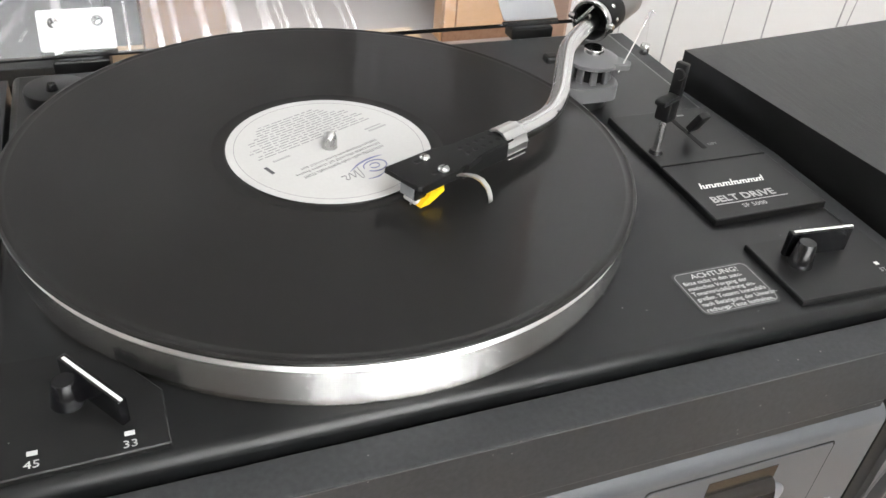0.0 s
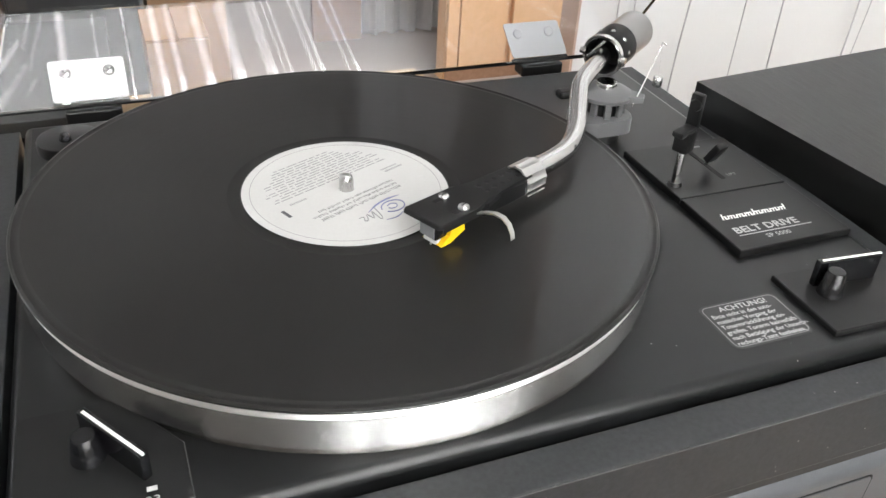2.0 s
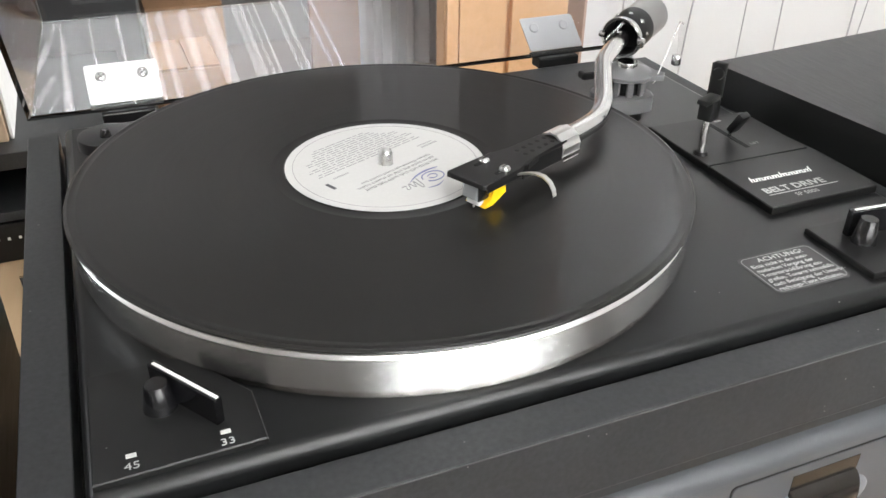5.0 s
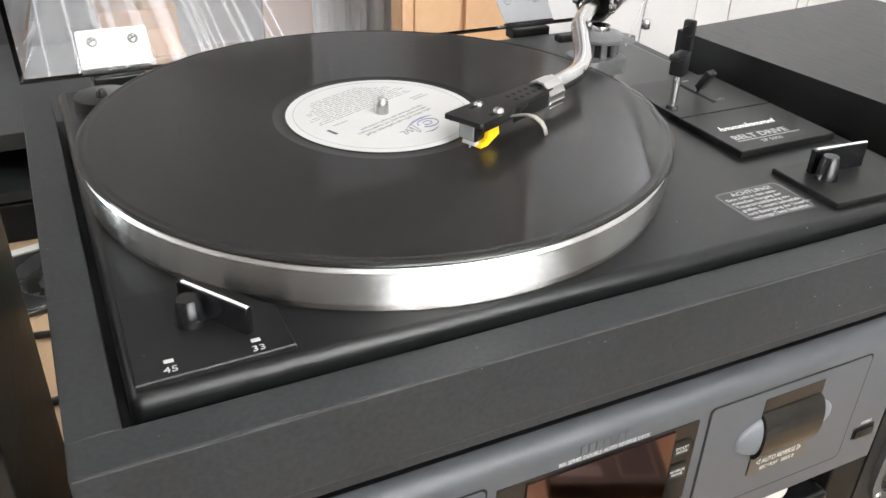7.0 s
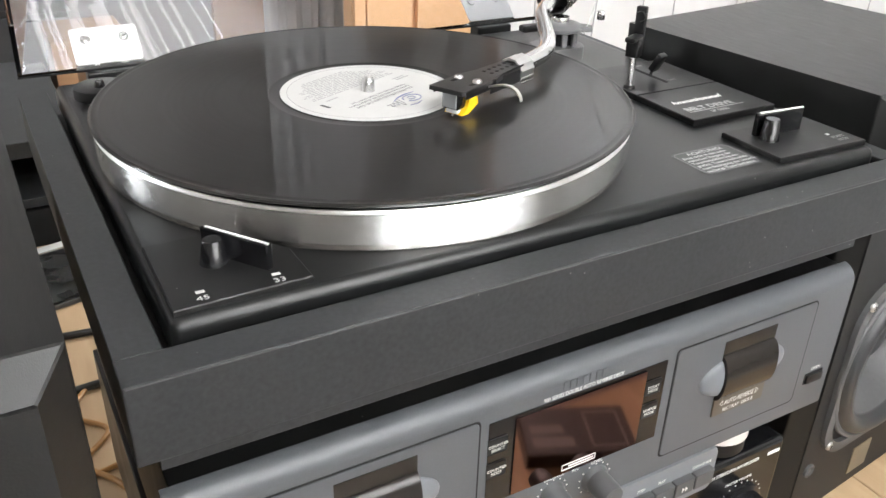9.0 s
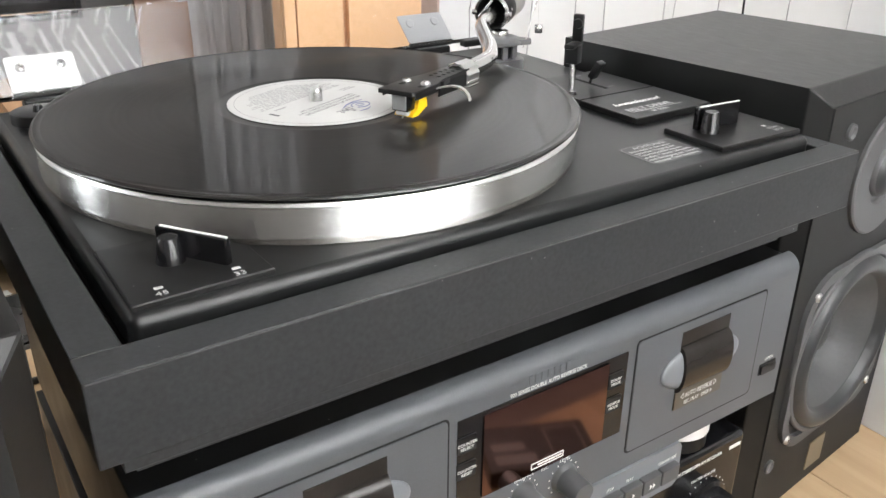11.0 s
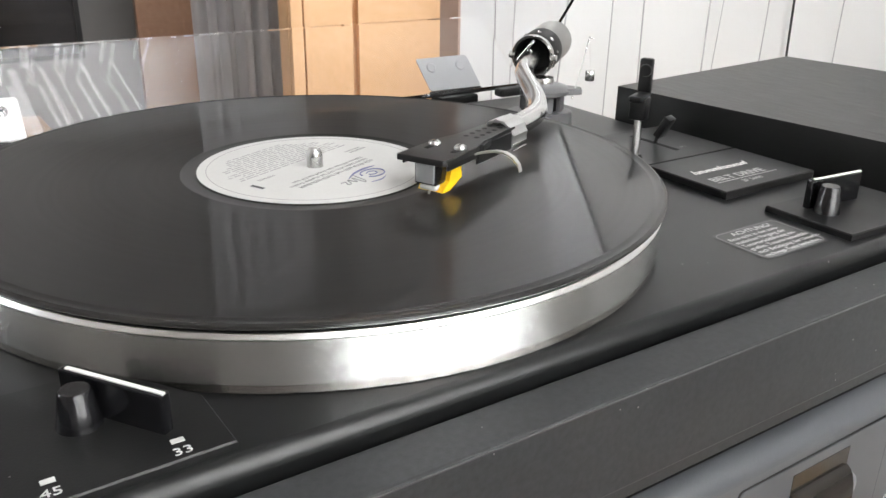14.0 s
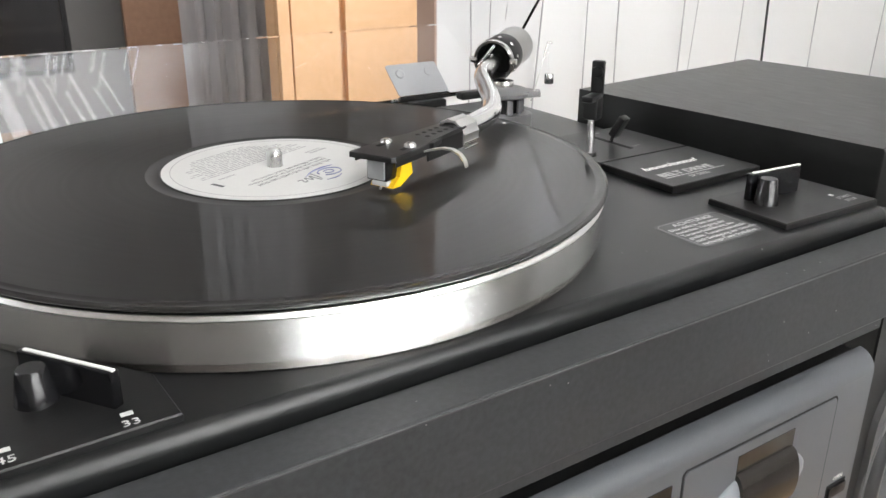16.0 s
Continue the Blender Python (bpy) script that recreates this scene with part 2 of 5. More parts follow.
M_SMOKE = mat("smoked_door_window", (0.022, 0.019, 0.017), 0.16, stain=0.2, stain_scale=60, spec=0.4)
M_VENEER = mat("black_ash_veneer", (0.0062, 0.0061, 0.0060), 0.36, grain=0.5, grain_scale=90, stretch=(14, 1.2, 14), bump=0.14, bump_scale=150, stain=0.15, stain_scale=3, rough_var=0.08, spec=0.5)
M_BAFFLE = mat("black_baffle", (0.009, 0.009, 0.009), 0.62, grain=0.3, grain_scale=500, bump=0.3, bump_scale=900)
M_RUBBER = mat("rubber_surround", (0.035, 0.036, 0.038), 0.38, stain=0.15, stain_scale=60)
M_CONE = mat("grey_cone", (0.075, 0.076, 0.078), 0.42, grain=0.15, grain_scale=300, stain=0.1)
M_FRAME = mat("grey_cast_frame", (0.085, 0.085, 0.087), 0.55, grain=0.1, grain_scale=600, stain=0.1)
M_BASE = mat("mid_grey_cast_metal", (0.11, 0.11, 0.112), 0.36, stain=0.12, stain_scale=80, bump=0.06)
M_BRONZE = mat("dark_bronze_foil", (0.10, 0.085, 0.065), 0.3, 0.3, stain=0.12, stain_scale=80)
M_GOLD = mat("bronze_foil", (0.22, 0.19, 0.14), 0.38, 0.5, stain=0.15, stain_scale=80)
M_WALL = mat("white_wall_paint", (0.71, 0.71, 0.71), 0.7, grain=0.02, grain_scale=300, stain=0.03, stain_scale=3, bump=0.15, bump_scale=400)
M_WALLB = mat("pale_rose_wall_paint", (0.52, 0.50, 0.48), 0.75, grain=0.03, grain_scale=200, stain=0.05, stain_scale=2)
M_WALLN = mat("grey_wallpaper", (0.27, 0.26, 0.255), 0.8, grain=0.06, grain_scale=150, stain=0.06, stain_scale=3)
M_CEIL = mat("white_ceiling_paint", (0.78, 0.78, 0.77), 0.8, grain=0.02, stain=0.03, stain_scale=2)
M_FLOOR = planks_material("beech_laminate", (0.50, 0.36, 0.22), (0.42, 0.29, 0.17))
M_CARPET = mat("rose_beige_carpet", (0.36, 0.30, 0.27), 0.9, grain=0.2, grain_scale=350, bump=0.5, bump_scale=500, stain=0.08, stain_scale=4)
M_BROWN = planks_material("mid_brown_veneer", (0.34, 0.20, 0.125), (0.27, 0.15, 0.09))
M_ROSEWOOD = mat("rose_brown_edge", (0.46, 0.32, 0.25), 0.5, stain=0.1, stain_scale=10)
M_DRAPE = mat("grey_white_drape", (0.54, 0.54, 0.55), 0.8, grain=0.05, grain_scale=500, stain=0.06, stain_scale=6)
M_BEECH = planks_material("beech_veneer", (0.78, 0.50, 0.28), (0.71, 0.44, 0.23))
M_CURTAIN = mat("white_curtain_cloth", (0.72, 0.73, 0.73), 0.85, grain=0.06, grain_scale=700, stain=0.04, stain_scale=5)
def translucent(m, share):
    """Lets part of the light that falls on thin cloth pass through it."""
    t = m.node_tree
    mix, tr = t.nodes.new("ShaderNodeMixShader"), t.nodes.new("ShaderNodeBsdfTranslucent")
    tr.inputs[0].default_value = (0.72, 0.73, 0.73, 1)
    out = t.nodes["Material Output"]
    t.links.new(t.nodes["Principled BSDF"].outputs[0], mix.inputs[1]); t.links.new(tr.outputs[0], mix.inputs[2])
    mix.inputs[0].default_value = share
    t.links.new(mix.outputs[0], out.inputs[0])


translucent(M_CURTAIN, 0.55)
M_CABLE = mat("grey_cable_sheath", (0.42, 0.42, 0.43), 0.5, stain=0.1, stain_scale=50)
M_CABLEB = mat("black_cable_sheath", (0.015, 0.015, 0.015), 0.45, stain=0.1, stain_scale=50)
M_CABLET = mat("amber_cable_sheath", (0.34, 0.17, 0.05), 0.35, stain=0.1, stain_scale=50)
M_JEWEL = clear("clear_polystyrene", (0.93, 0.95, 0.95), 0.05)
M_SPINE = mat("cream_card_spine", (0.60, 0.57, 0.50), 0.7, grain=0.1, grain_scale=200, stain=0.1, stain_scale=30)
M_SPINE2 = mat("pale_grey_card_spine", (0.66, 0.67, 0.65), 0.7, grain=0.1, grain_scale=200, stain=0.1, stain_scale=30)
M_SPINE3 = mat("tan_card_spine", (0.45, 0.33, 0.22), 0.7, grain=0.1, grain_scale=200, stain=0.1, stain_scale=30)
M_CARD = mat("tan_cardboard", (0.30, 0.17, 0.085), 0.75, grain=0.08, grain_scale=200, stain=0.08, stain_scale=8)
M_MINT = mat("mint_card", (0.42, 0.66, 0.55), 0.6, stain=0.1, stain_scale=30)

# ---- mesh helpers ----
R = 0.363  # height of the record's upper face


def part(name, bm, material, parent=None, label="", smooth=0):
    """Links a bmesh as one mesh object under a thing or a part."""
    bmesh.ops.recalc_face_normals(bm, faces=bm.faces)
    me = bpy.data.meshes.new(name)
    bm.to_mesh(me)
    bm.free()
    me.materials.append(material)
    if smooth:
        me.polygons.foreach_set("use_smooth", [True] * len(me.polygons))
        me.set_sharp_from_angle(angle=radians(smooth))
        # broad plane faces keep their own normals beside rounded edges
        if name != "drape":
            for p in me.polygons:
                corners = [me.vertices[v].co for v in p.vertices]
                rim = sum((a - b).length for a, b in zip(corners, corners[1:] + corners[:1]))
                if p.area > 1e-4 and p.area > 0.002 * rim:
                    for li in p.loop_indices:
                        me.edges[me.loops[li].edge_index].use_edge_sharp = True
    ob = new(name, me)
    if parent is not None:
        ob.parent = parent
    if label:
        tagged(ob, label)
    return ob


def thing(name, label, category, group="", kind=""):
    """An empty at the world's origin that parents the parts of one thing."""
    return tagged(new(name), label, category, group, kind)


def add_box(bm, x0, x1, y0, y1, z0, z1, bevel=0.0, seg=2, m=None):
    vs = bmesh.ops.create_cube(bm, size=1.0)["verts"]
    for v in vs:
        v.co = Vector(((x0 + x1) / 2 + v.co.x * (x1 - x0), (y0 + y1) / 2 + v.co.y * (y1 - y0), (z0 + z1) / 2 + v.co.z * (z1 - z0)))
    if bevel:
        es = list({e for v in vs for e in v.link_edges})
        vs = [e for e in bmesh.ops.bevel(bm, geom=es, offset=bevel, segments=seg, affect="EDGES", profile=0.5)["verts"]]
    if m is not None:
        bmesh.ops.transform(bm, matrix=m, verts=list(set(vs)))
    return vs


def box(x0, x1, y0, y1, z0, z1, bevel=0.0, seg=2, m=None):
    bm = bmesh.new()
    add_box(bm, x0, x1, y0, y1, z0, z1, bevel, seg, m)
    return bm


def lathe(profile, steps=64, m=None, bm=None, closed=False):
    """Turns (radius, height) pairs about z."""
    bm = bm or bmesh.new()
    rings = []
    for r, z in profile:
        if r < 1e-6:
            rings.append([bm.verts.new((0, 0, z))])
        else:
            rings.append([bm.verts.new((r * math.cos(2 * math.pi * k / steps), r * math.sin(2 * math.pi * k / steps), z)) for k in range(steps)])
    pairs = list(zip(rings, rings[1:]))
    if closed:
        pairs.append((rings[-1], rings[0]))
    for a, b in pairs:
        for k in range(steps):
            n = (k + 1) % steps
            if len(a) == 1 and len(b) == 1:
                continue
            if len(a) == 1:
                bm.faces.new((a[0], b[k], b[n]))
            elif len(b) == 1:
                bm.faces.new((a[k], a[n], b[0]))
            else:
                bm.faces.new((a[k], a[n], b[n], b[k]))
    if m is not None:
        bmesh.ops.transform(bm, matrix=m, verts=[v for r in rings for v in r])
    return bm


def prism(points, z0, z1, bevel=0.0, seg=2, m=None):
    """A flat outline in x and y drawn up from z0 to z1."""
    bm = bmesh.new()
    lo = [bm.verts.new((x, y, z0)) for x, y in points]
    hi = [bm.verts.new((x, y, z1)) for x, y in points]
    bm.faces.new(lo[::-1]), bm.faces.new(hi)
    n = len(points)
    for k in range(n):
        bm.faces.new((lo[k], lo[(k + 1) % n], hi[(k + 1) % n], hi[k]))
    if bevel:
        bmesh.ops.bevel(bm, geom=[e for e in bm.edges if abs(e.verts[0].co.z - z1) < 1e-7 and abs(e.verts[1].co.z - z1) < 1e-7], offset=bevel, segments=seg, affect="EDGES", profile=0.5)
    if m is not None:
        bmesh.ops.transform(bm, matrix=m, verts=bm.verts)
    return bm


def tube(points, radius, steps=12, smooth_steps=6, ends=True):
    """A round bar along a smooth line through points; radius may be one number or one for each point."""
    pts = [Vector(p) for p in points]
    rad = radius if isinstance(radius, (list, tuple)) else [radius] * len(pts)
    line, rr = [], []
    for i in range(len(pts) - 1):
        p0, p1, p2, p3 = pts[max(i - 1, 0)], pts[i], pts[i + 1], pts[min(i + 2, len(pts) - 1)]
        for k in range(smooth_steps):
            t = k / smooth_steps
            line.append(0.5 * ((2 * p1) + (p2 - p0) * t + (2 * p0 - 5 * p1 + 4 * p2 - p3) * t * t + (3 * p1 - p0 - 3 * p2 + p3) * t ** 3))
            rr.append(rad[i] * (1 - t) + rad[i + 1] * t)
    line.append(pts[-1]), rr.append(rad[-1])
    bm = bmesh.new()
    rings, up = [], Vector((0, 0, 1))
    side = None
    for i, p in enumerate(line):
        d = (line[min(i + 1, len(line) - 1)] - line[max(i - 1, 0)]).normalized()
        if side is None:
            side = d.cross(up if abs(d.z) < 0.9 else Vector((1, 0, 0))).normalized()
        side = (side - d * side.dot(d)).normalized()
        other = d.cross(side)
        rings.append([bm.verts.new(p + rr[i] * (math.cos(2 * math.pi * k / steps) * side + math.sin(2 * math.pi * k / steps) * other)) for k in range(steps)])
    for a, b in zip(rings, rings[1:]):
        for k in range(steps):
            n = (k + 1) % steps
            bm.faces.new((a[k], a[n], b[n], b[k]))
    if ends:
        bm.faces.new(rings[0][::-1]), bm.faces.new(rings[-1])
    return bm


def text(name, body, size, m, material, parent, align="LEFT", depth=0.00005, width=1.0, bold=0.0):
    """Raised print in the built-in letters, lying in its own x and y plane, as a mesh."""
    c = bpy.data.curves.new(name, "FONT")
    c.body, c.size, c.align_x, c.extrude = body, size, align, depth
    c.resolution_u = 2
    c.offset = bold
    tmp = bpy.data.objects.new(name + "_tmp", c)
    scene.collection.objects.link(tmp)
    bpy.context.view_layer.update()
    me = bpy.data.meshes.new_from_object(tmp.evaluated_get(bpy.context.evaluated_depsgraph_get()))
    bpy.data.objects.remove(tmp)
    me.materials.clear()
    me.materials.append(material)
    me.transform(m @ Matrix.Diagonal((width, 1, 1, 1)))
    ob = new(name, me)
    if parent is not None:
        ob.parent = parent
    return ob


def axis_pose(origin, direction):
    """A pose whose z axis points along direction."""
    return Matrix.Translation(origin) @ Vector(direction).to_track_quat("Z", "Y").to_matrix().to_4x4()


def screw(parent, origin, direction, r=0.0035, cross=True, slot=False):
    m = axis_pose(origin, direction)
    s = part("screw", lathe([(0, r * 0.45), (r * 0.55, r * 0.42), (r * 0.9, r * 0.2), (r, 0), (r, -r * 0.3), (0, -r * 0.3)], 20, m), M_STEEL, parent, "steel screw head", 40)
    bm = bmesh.new()
    add_box(bm, -r * 0.6, r * 0.6, -r * 0.1, r * 0.1, r * 0.3, r * 0.47, m=m @ pose(0, 0, 0, 0, 0, 30))
    if cross:
        add_box(bm, -r * 0.1, r * 0.1, -r * 0.6, r * 0.6, r * 0.3, r * 0.465, m=m @ pose(0, 0, 0, 0, 0, 30))
    part("screw_slot", bm, M_GROOVE, parent)
    return s


FRONT = Matrix(((1, 0, 0, 0), (0, 0, -1, 0), (0, 1, 0, 0), (0, 0, 0, 1)))  # print on a face that looks towards -y


# ---- the setting ----
def setting():
    F = -0.50
    def st(name, bm, material, label):
        return tagged(part(name, bm, material), label, name.split("_")[0], kind="structure")
    st("floor", box(-2.6, 1.6, -1.19, 3.0, F - 0.05, F), M_CARPET, "rose beige carpet floor")
    st("ceiling", box(-2.6, 1.6, -1.19, 3.0, 3.50, 3.60), M_CEIL, "plain white painted ceiling")
    bm = bmesh.new()
    for y0, y1, z0, z1 in ((-1.19, 1.58, F, 3.5), (1.58, 2.06, F, 0.48), (1.58, 2.06, 2.42, 3.5), (2.06, 3.0, F, 3.5)):
        add_box(bm, -2.7, -2.6, y0, y1, z0, z1)
    st("wall_west", bm, M_WALLB, "pale rose grey painted wall with a window opening")
    bm = bmesh.new()
    for y0, y1, z0, z1 in ((-1.19, 0.68, F, 3.5), (0.68, 1.62, F, 0.28), (0.68, 1.62, 1.92, 3.5), (1.62, 3.0, F, 3.5)):
        add_box(bm, 1.6, 1.7, y0, y1, z0, z1)
    st("wall_east", bm, M_WALL, "white painted wall with an opening added for a fill light")
    st("wall_north", box(-2.7, 1.7, 3.0, 3.1, F, 3.5), M_WALLN, "grey papered wall")
    # front wall with the opening of the window
    bm = bmesh.new()
    for x0, x1, z0, z1 in ((-2.7, -0.43, F, 3.5), (-0.43, 0.80, F, 0.38), (-0.43, 0.80, 3.42, 3.5), (0.80, 1.7, F, 3.5)):
        add_box(bm, x0, x1, -1.19, -1.06, z0, z1)
    st("wall_south", bm, M_WALLB, "pale wall with a tall window")
    # white wall close behind the loudspeaker
    st("trim", box(0.3970, 0.4000, 0.4695, 0.5065, F, 3.5), M_ROSEWOOD, "narrow rose brown edge strip of the partition wall")
    st("wall_partition", box(0.400, 1.6, 0.47, 0.506, F, 3.5), M_WALL, "white painted partition wall behind the loudspeaker")
    w = thing("window_1", "white framed window with daylight behind", "window", kind="structure")
    w2 = thing("window_2", "white framed window in the side wall", "window", kind="structure")
    for a0, a1, c0, c1 in ((1.58, 1.61, 0.48, 2.42), (2.03, 2.06, 0.48, 2.42), (1.61, 2.03, 0.48, 0.51), (1.61, 2.03, 2.39, 2.42)):
        part("frame", box(-2.69, -2.64, a0, a1, c0, c1, 0.003), M_WALL, w2)
    # frame made up for the fill lamp in the east wall, out of view
    w3 = thing("fill_opening_3", "unseen white frame added round the east fill light", "window", kind="structure")
    for a0, a1, c0, c1 in ((0.68, 0.71, 0.28, 1.92), (1.59, 1.62, 0.28, 1.92), (0.71, 1.59, 0.28, 0.31), (0.71, 1.59, 1.89, 1.92)):
        part("frame", box(1.64, 1.69, a0, a1, c0, c1, 0.003), M_WALL, w3)
    x0, x1, z0, z1 = -0.43, 0.80, 0.38, 3.42
    for a0, a1 in ((x0, x0 + 0.05), (x1 - 0.05, x1)):
        part("frame", box(a0, a1, -1.13, -1.08, z0, z1, 0.004), M_WALL, w)
    for c0, c1 in ((z0, z0 + 0.05), (z1 - 0.05, z1)):
        part("frame", box(x0 + 0.05, x1 - 0.05, -1.128, -1.082, c0, c1, 0.004), M_WALL, w)


setting()


def low_table():
    """The wide low table that carries the whole stereo."""
    t = thing("low_table", "wide low table with a light beech top", "table")
    part("tabletop", box(-1.0, 0.3960, -0.375, 1.0, -0.036, 0.0, 0.0015, 2), M_FLOOR, t, "light beech laminate top")
    part("tabletop", box(0.3970, 1.25, -0.375, 0.465, -0.036, -0.0002, 0.0015, 2), M_FLOOR, t, "light beech laminate top")
    for x, y in ((-0.96, -0.335), (-0.96, 0.95), (0.35, 0.95), (1.20, -0.335), (1.20, 0.42)):
        part("leg", box(x - 0.03, x + 0.03, y - 0.03, y + 0.03, -0.50, -0.0365, 0.002), M_FLOOR, t)


low_table()


def blinds():
    """A vertical blind of cloth louvres before the window, with narrow slits of daylight between some of them."""
    rnd = random.Random(4)
    slits = {-0.24: 0.030, -0.075: 0.012, 0.012: 0.018, 0.060: 0.014, 0.14: 0.015, 0.22: 0.018, 0.31: 0.016, 0.36: 0.014, 0.45: 0.008, 0.55: 0.010}
    xs = [-0.46] + sorted(slits) + [0.83]
    for a, b in zip(xs, xs[1:]):
        a, b = a + slits.get(a, 0) / 2, b - slits.get(b, 0) / 2
        n = max(1, round((b - a) / 0.09))
        for k in range(n):
            w = (b - a) / n
            ob = part("blind_louvre", box(-w / 2 - (0.004 if n > 1 else 0.0), w / 2 + (0.004 if n > 1 else 0.0), -0.0006, 0.0006, 0.36, 3.46), M_CURTAIN)
            tagged(ob, "white cloth louvre of a vertical blind", "blind", "vertical blind")
            ob.matrix_basis = pose(a + w * (k + 0.5), -1.02 + 0.006 * (k % 2), 0, 0, rnd.uniform(-0.16, 0.16), rnd.uniform(-4, 4))


blinds()


# ---- the turntable ----
def turntable():
    t = thing("turntable", "black belt-drive record player with aluminium platter and open clear lid", "record player")
    # plinth: frame of boards round a recess
    X0, X1, Y0, Y1, ZT, ZB = -0.1738, 0.2720, -0.1743, 0.1700, R - 0.030, R - 0.0668
    rx0, rx1, ry0 = -0.1558, 0.2560, -0.1563
    part("front_board", box(X0, X1, Y0, ry0, ZB, ZT, 0.0009, 2), M_PLINTH, t, "matt black foiled front board", 40)
    part("side_board", box(X0 + 0.0003, rx0, ry0, Y1, ZB, ZT - 0.0001, 0.0004, 1), M_PLINTH, t, "matt black foiled side board", 40)
    part("side_board", box(rx1, X1 - 0.0003, ry0, Y1, ZB, ZT - 0.0001, 0.0004, 1), M_PLINTH, t, "matt black foiled side board", 40)
    # lighter strip paints the highlight on the board's top front edge
    part("edge_strip", box(X0 + 0.001, X1 - 0.001, Y0 - 0.0002, Y0 + 0.0006, ZT - 0.0014, ZT - 0.0008), M_EDGE, t, "thin painted highlight along the front edge")
    part("inner_tray", box(rx0, rx1, ry0, Y1 - 0.001, ZB + 0.001, R - 0.046), M_GROOVE, t)
    part("front_lip", box(-0.1655, 0.2240, Y0 + 0.0004, Y0 + 0.0090, R - 0.0715, ZB + 0.0005, 0.0003, 1), M_PLINTH, t)
    part("bottom_board", box(-0.1600, 0.2190, Y0 + 0.0090, Y1 - 0.02, R - 0.0790, ZB + 0.0008), M_PLINTH, t, "recessed black bottom board")
    for fx in (-0.12, 0.18):
        for fy in (Y0 + 0.07, Y1 - 0.05):
            part("foot", lathe([(0, 0.0), (0.017, 0.0), (0.019, -0.0265), (0.0175, -0.0285), (0, -0.0285)], 28, Matrix.Translation((fx, fy, R - 0.0790))), M_BLACK, t, "", 40)
    # deck plate with a rounded rim
    part("deck_plate", box(-0.1520, 0.2522, -0.1538, 0.1610, R - 0.040, R - 0.0230, 0.0046, 5), M_DECK, t, "satin black lacquered deck plate with rounded edge", 50)
    # platter
    pl = part("platter", lathe([(0.004, -0.0045), (0.146, -0.0045), (0.1470, -0.0037), (0.1480, -0.0036), (0.1494, -0.0052), (0.1493, -0.0196), (0.1489, -0.0200), (0.140, -0.0200), (0.139, -0.016), (0.02, -0.016), (0.004, -0.016)], 256, Matrix.Translation((0, 0, R)), closed=True), M_ALU, t, "turned aluminium platter with polished rim", 30)
    part("polished_edge", lathe([(0.1479, -0.00345), (0.1484, -0.0036), (0.1495, -0.0050), (0.14942, -0.0054), (0.1490, -0.0053)], 256, Matrix.Translation((0, 0, R)), closed=True), M_POLISH, pl, "bright polished edge line", 30)
    # added ring that stands in for the bright rim mirrored in the deck
    part("rim_reflection_ring", lathe([(0.1410, -0.0199), (0.1489, -0.0199), (0.1487, -0.0226), (0.1410, -0.0226)], 256, Matrix.Translation((0, 0, R)), closed=True), M_RIMIMAGE, pl, "dull metal ring standing in for the rim's reflection in the deck", 30)
    part("platter_mat", lathe([(0.004, -0.0021), (0.1455, -0.0021), (0.1462, -0.0027), (0.1462, -0.0045), (0.004, -0.0045)], 128, Matrix.Translation((0, 0, R)), closed=True), M_BLACK, t, "thin black rubber mat", 30)
    part("sub_platter", lathe([(0, -0.017), (0.090, -0.017), (0.090, -0.0235), (0, -0.0235)], 64, Matrix.Translation((0, 0, R))), M_BLACK, t)
    part("spindle", lathe([(0, 0.0088), (0.0014, 0.0086), (0.0028, 0.0076), (0.0035, 0.0058), (0.0036, 0.0045), (0.0036, -0.020), (0, -0.020)], 32, Matrix.Translation((0, 0, R))), M_STEEL, t, "polished steel spindle", 50)
    # speed selector plate
    sp = part("speed_plate", prism([(-0.1490, -0.1490), (-0.0925, -0.1475), (-0.0930, -0.1215), (-0.1130, -0.0925), (-0.1485, -0.0925)], R - 0.0236, R - 0.0205, 0.0005, 1), M_BLACK, t, "dusty black speed selector plate")
    for sx, s in ((-0.1056, "33"), (-0.1364, "45")):
        part("speed_mark", box(sx - 0.0017, sx + 0.0017, -0.1405, -0.1385, R - 0.0206, R - 0.02035), M_STICK, sp, "white square mark")
        text("speed_number", s, 0.0046, Matrix.Translation((sx, -0.1458, R - 0.02045)), M_STICK, sp, "CENTER", width=1.15)
    knob(t, (-0.1248, -0.1078), (-0.1064, -0.1348))
    # start lever plate
    sw = part("start_plate", prism([(0.1805, -0.1452), (0.2500, -0.1470), (0.2490, -0.1030), (0.1812, -0.1012)], R - 0.0236, R - 0.0200, 0.0005, 1), M_BLACK, t, "black start lever plate")
    part("start_mark", box(0.2350, 0.2372, -0.1320, -0.1298, R - 0.0201, R - 0.01985), M_WHITE, sw)
    text("start_word", "START", 0.0036, Matrix.Translation((0.2340, -0.1368, R - 0.0200)), M_SILVER, sw)
    text("stop_word", "STOP", 0.0036, Matrix.Translation((0.2345, -0.1412, R - 0.0200)), M_SILVER, sw)
    knob(t, (0.1955, -0.1135), (0.2285, -0.1162), 0.0024, (0.0030, -0.0074))
    # arm panel: name plate in front, lever panel behind
    ap = part("name_plate", prism([(0.1785, -0.0808), (0.2490, -0.0800), (0.2490, -0.0290), (0.1785, -0.0290)], R - 0.0236, R - 0.0190, 0.0006, 2), M_BLACK, t, "black name plate with silver print")
    lp = part("lever_panel", prism([(0.1785, -0.0282), (0.2490, -0.0282), (0.2490, 0.0297), (0.1785, 0.0297)], R - 0.0236, R - 0.0190, 0.0006, 2), M_BLACK, t, "black lever panel")
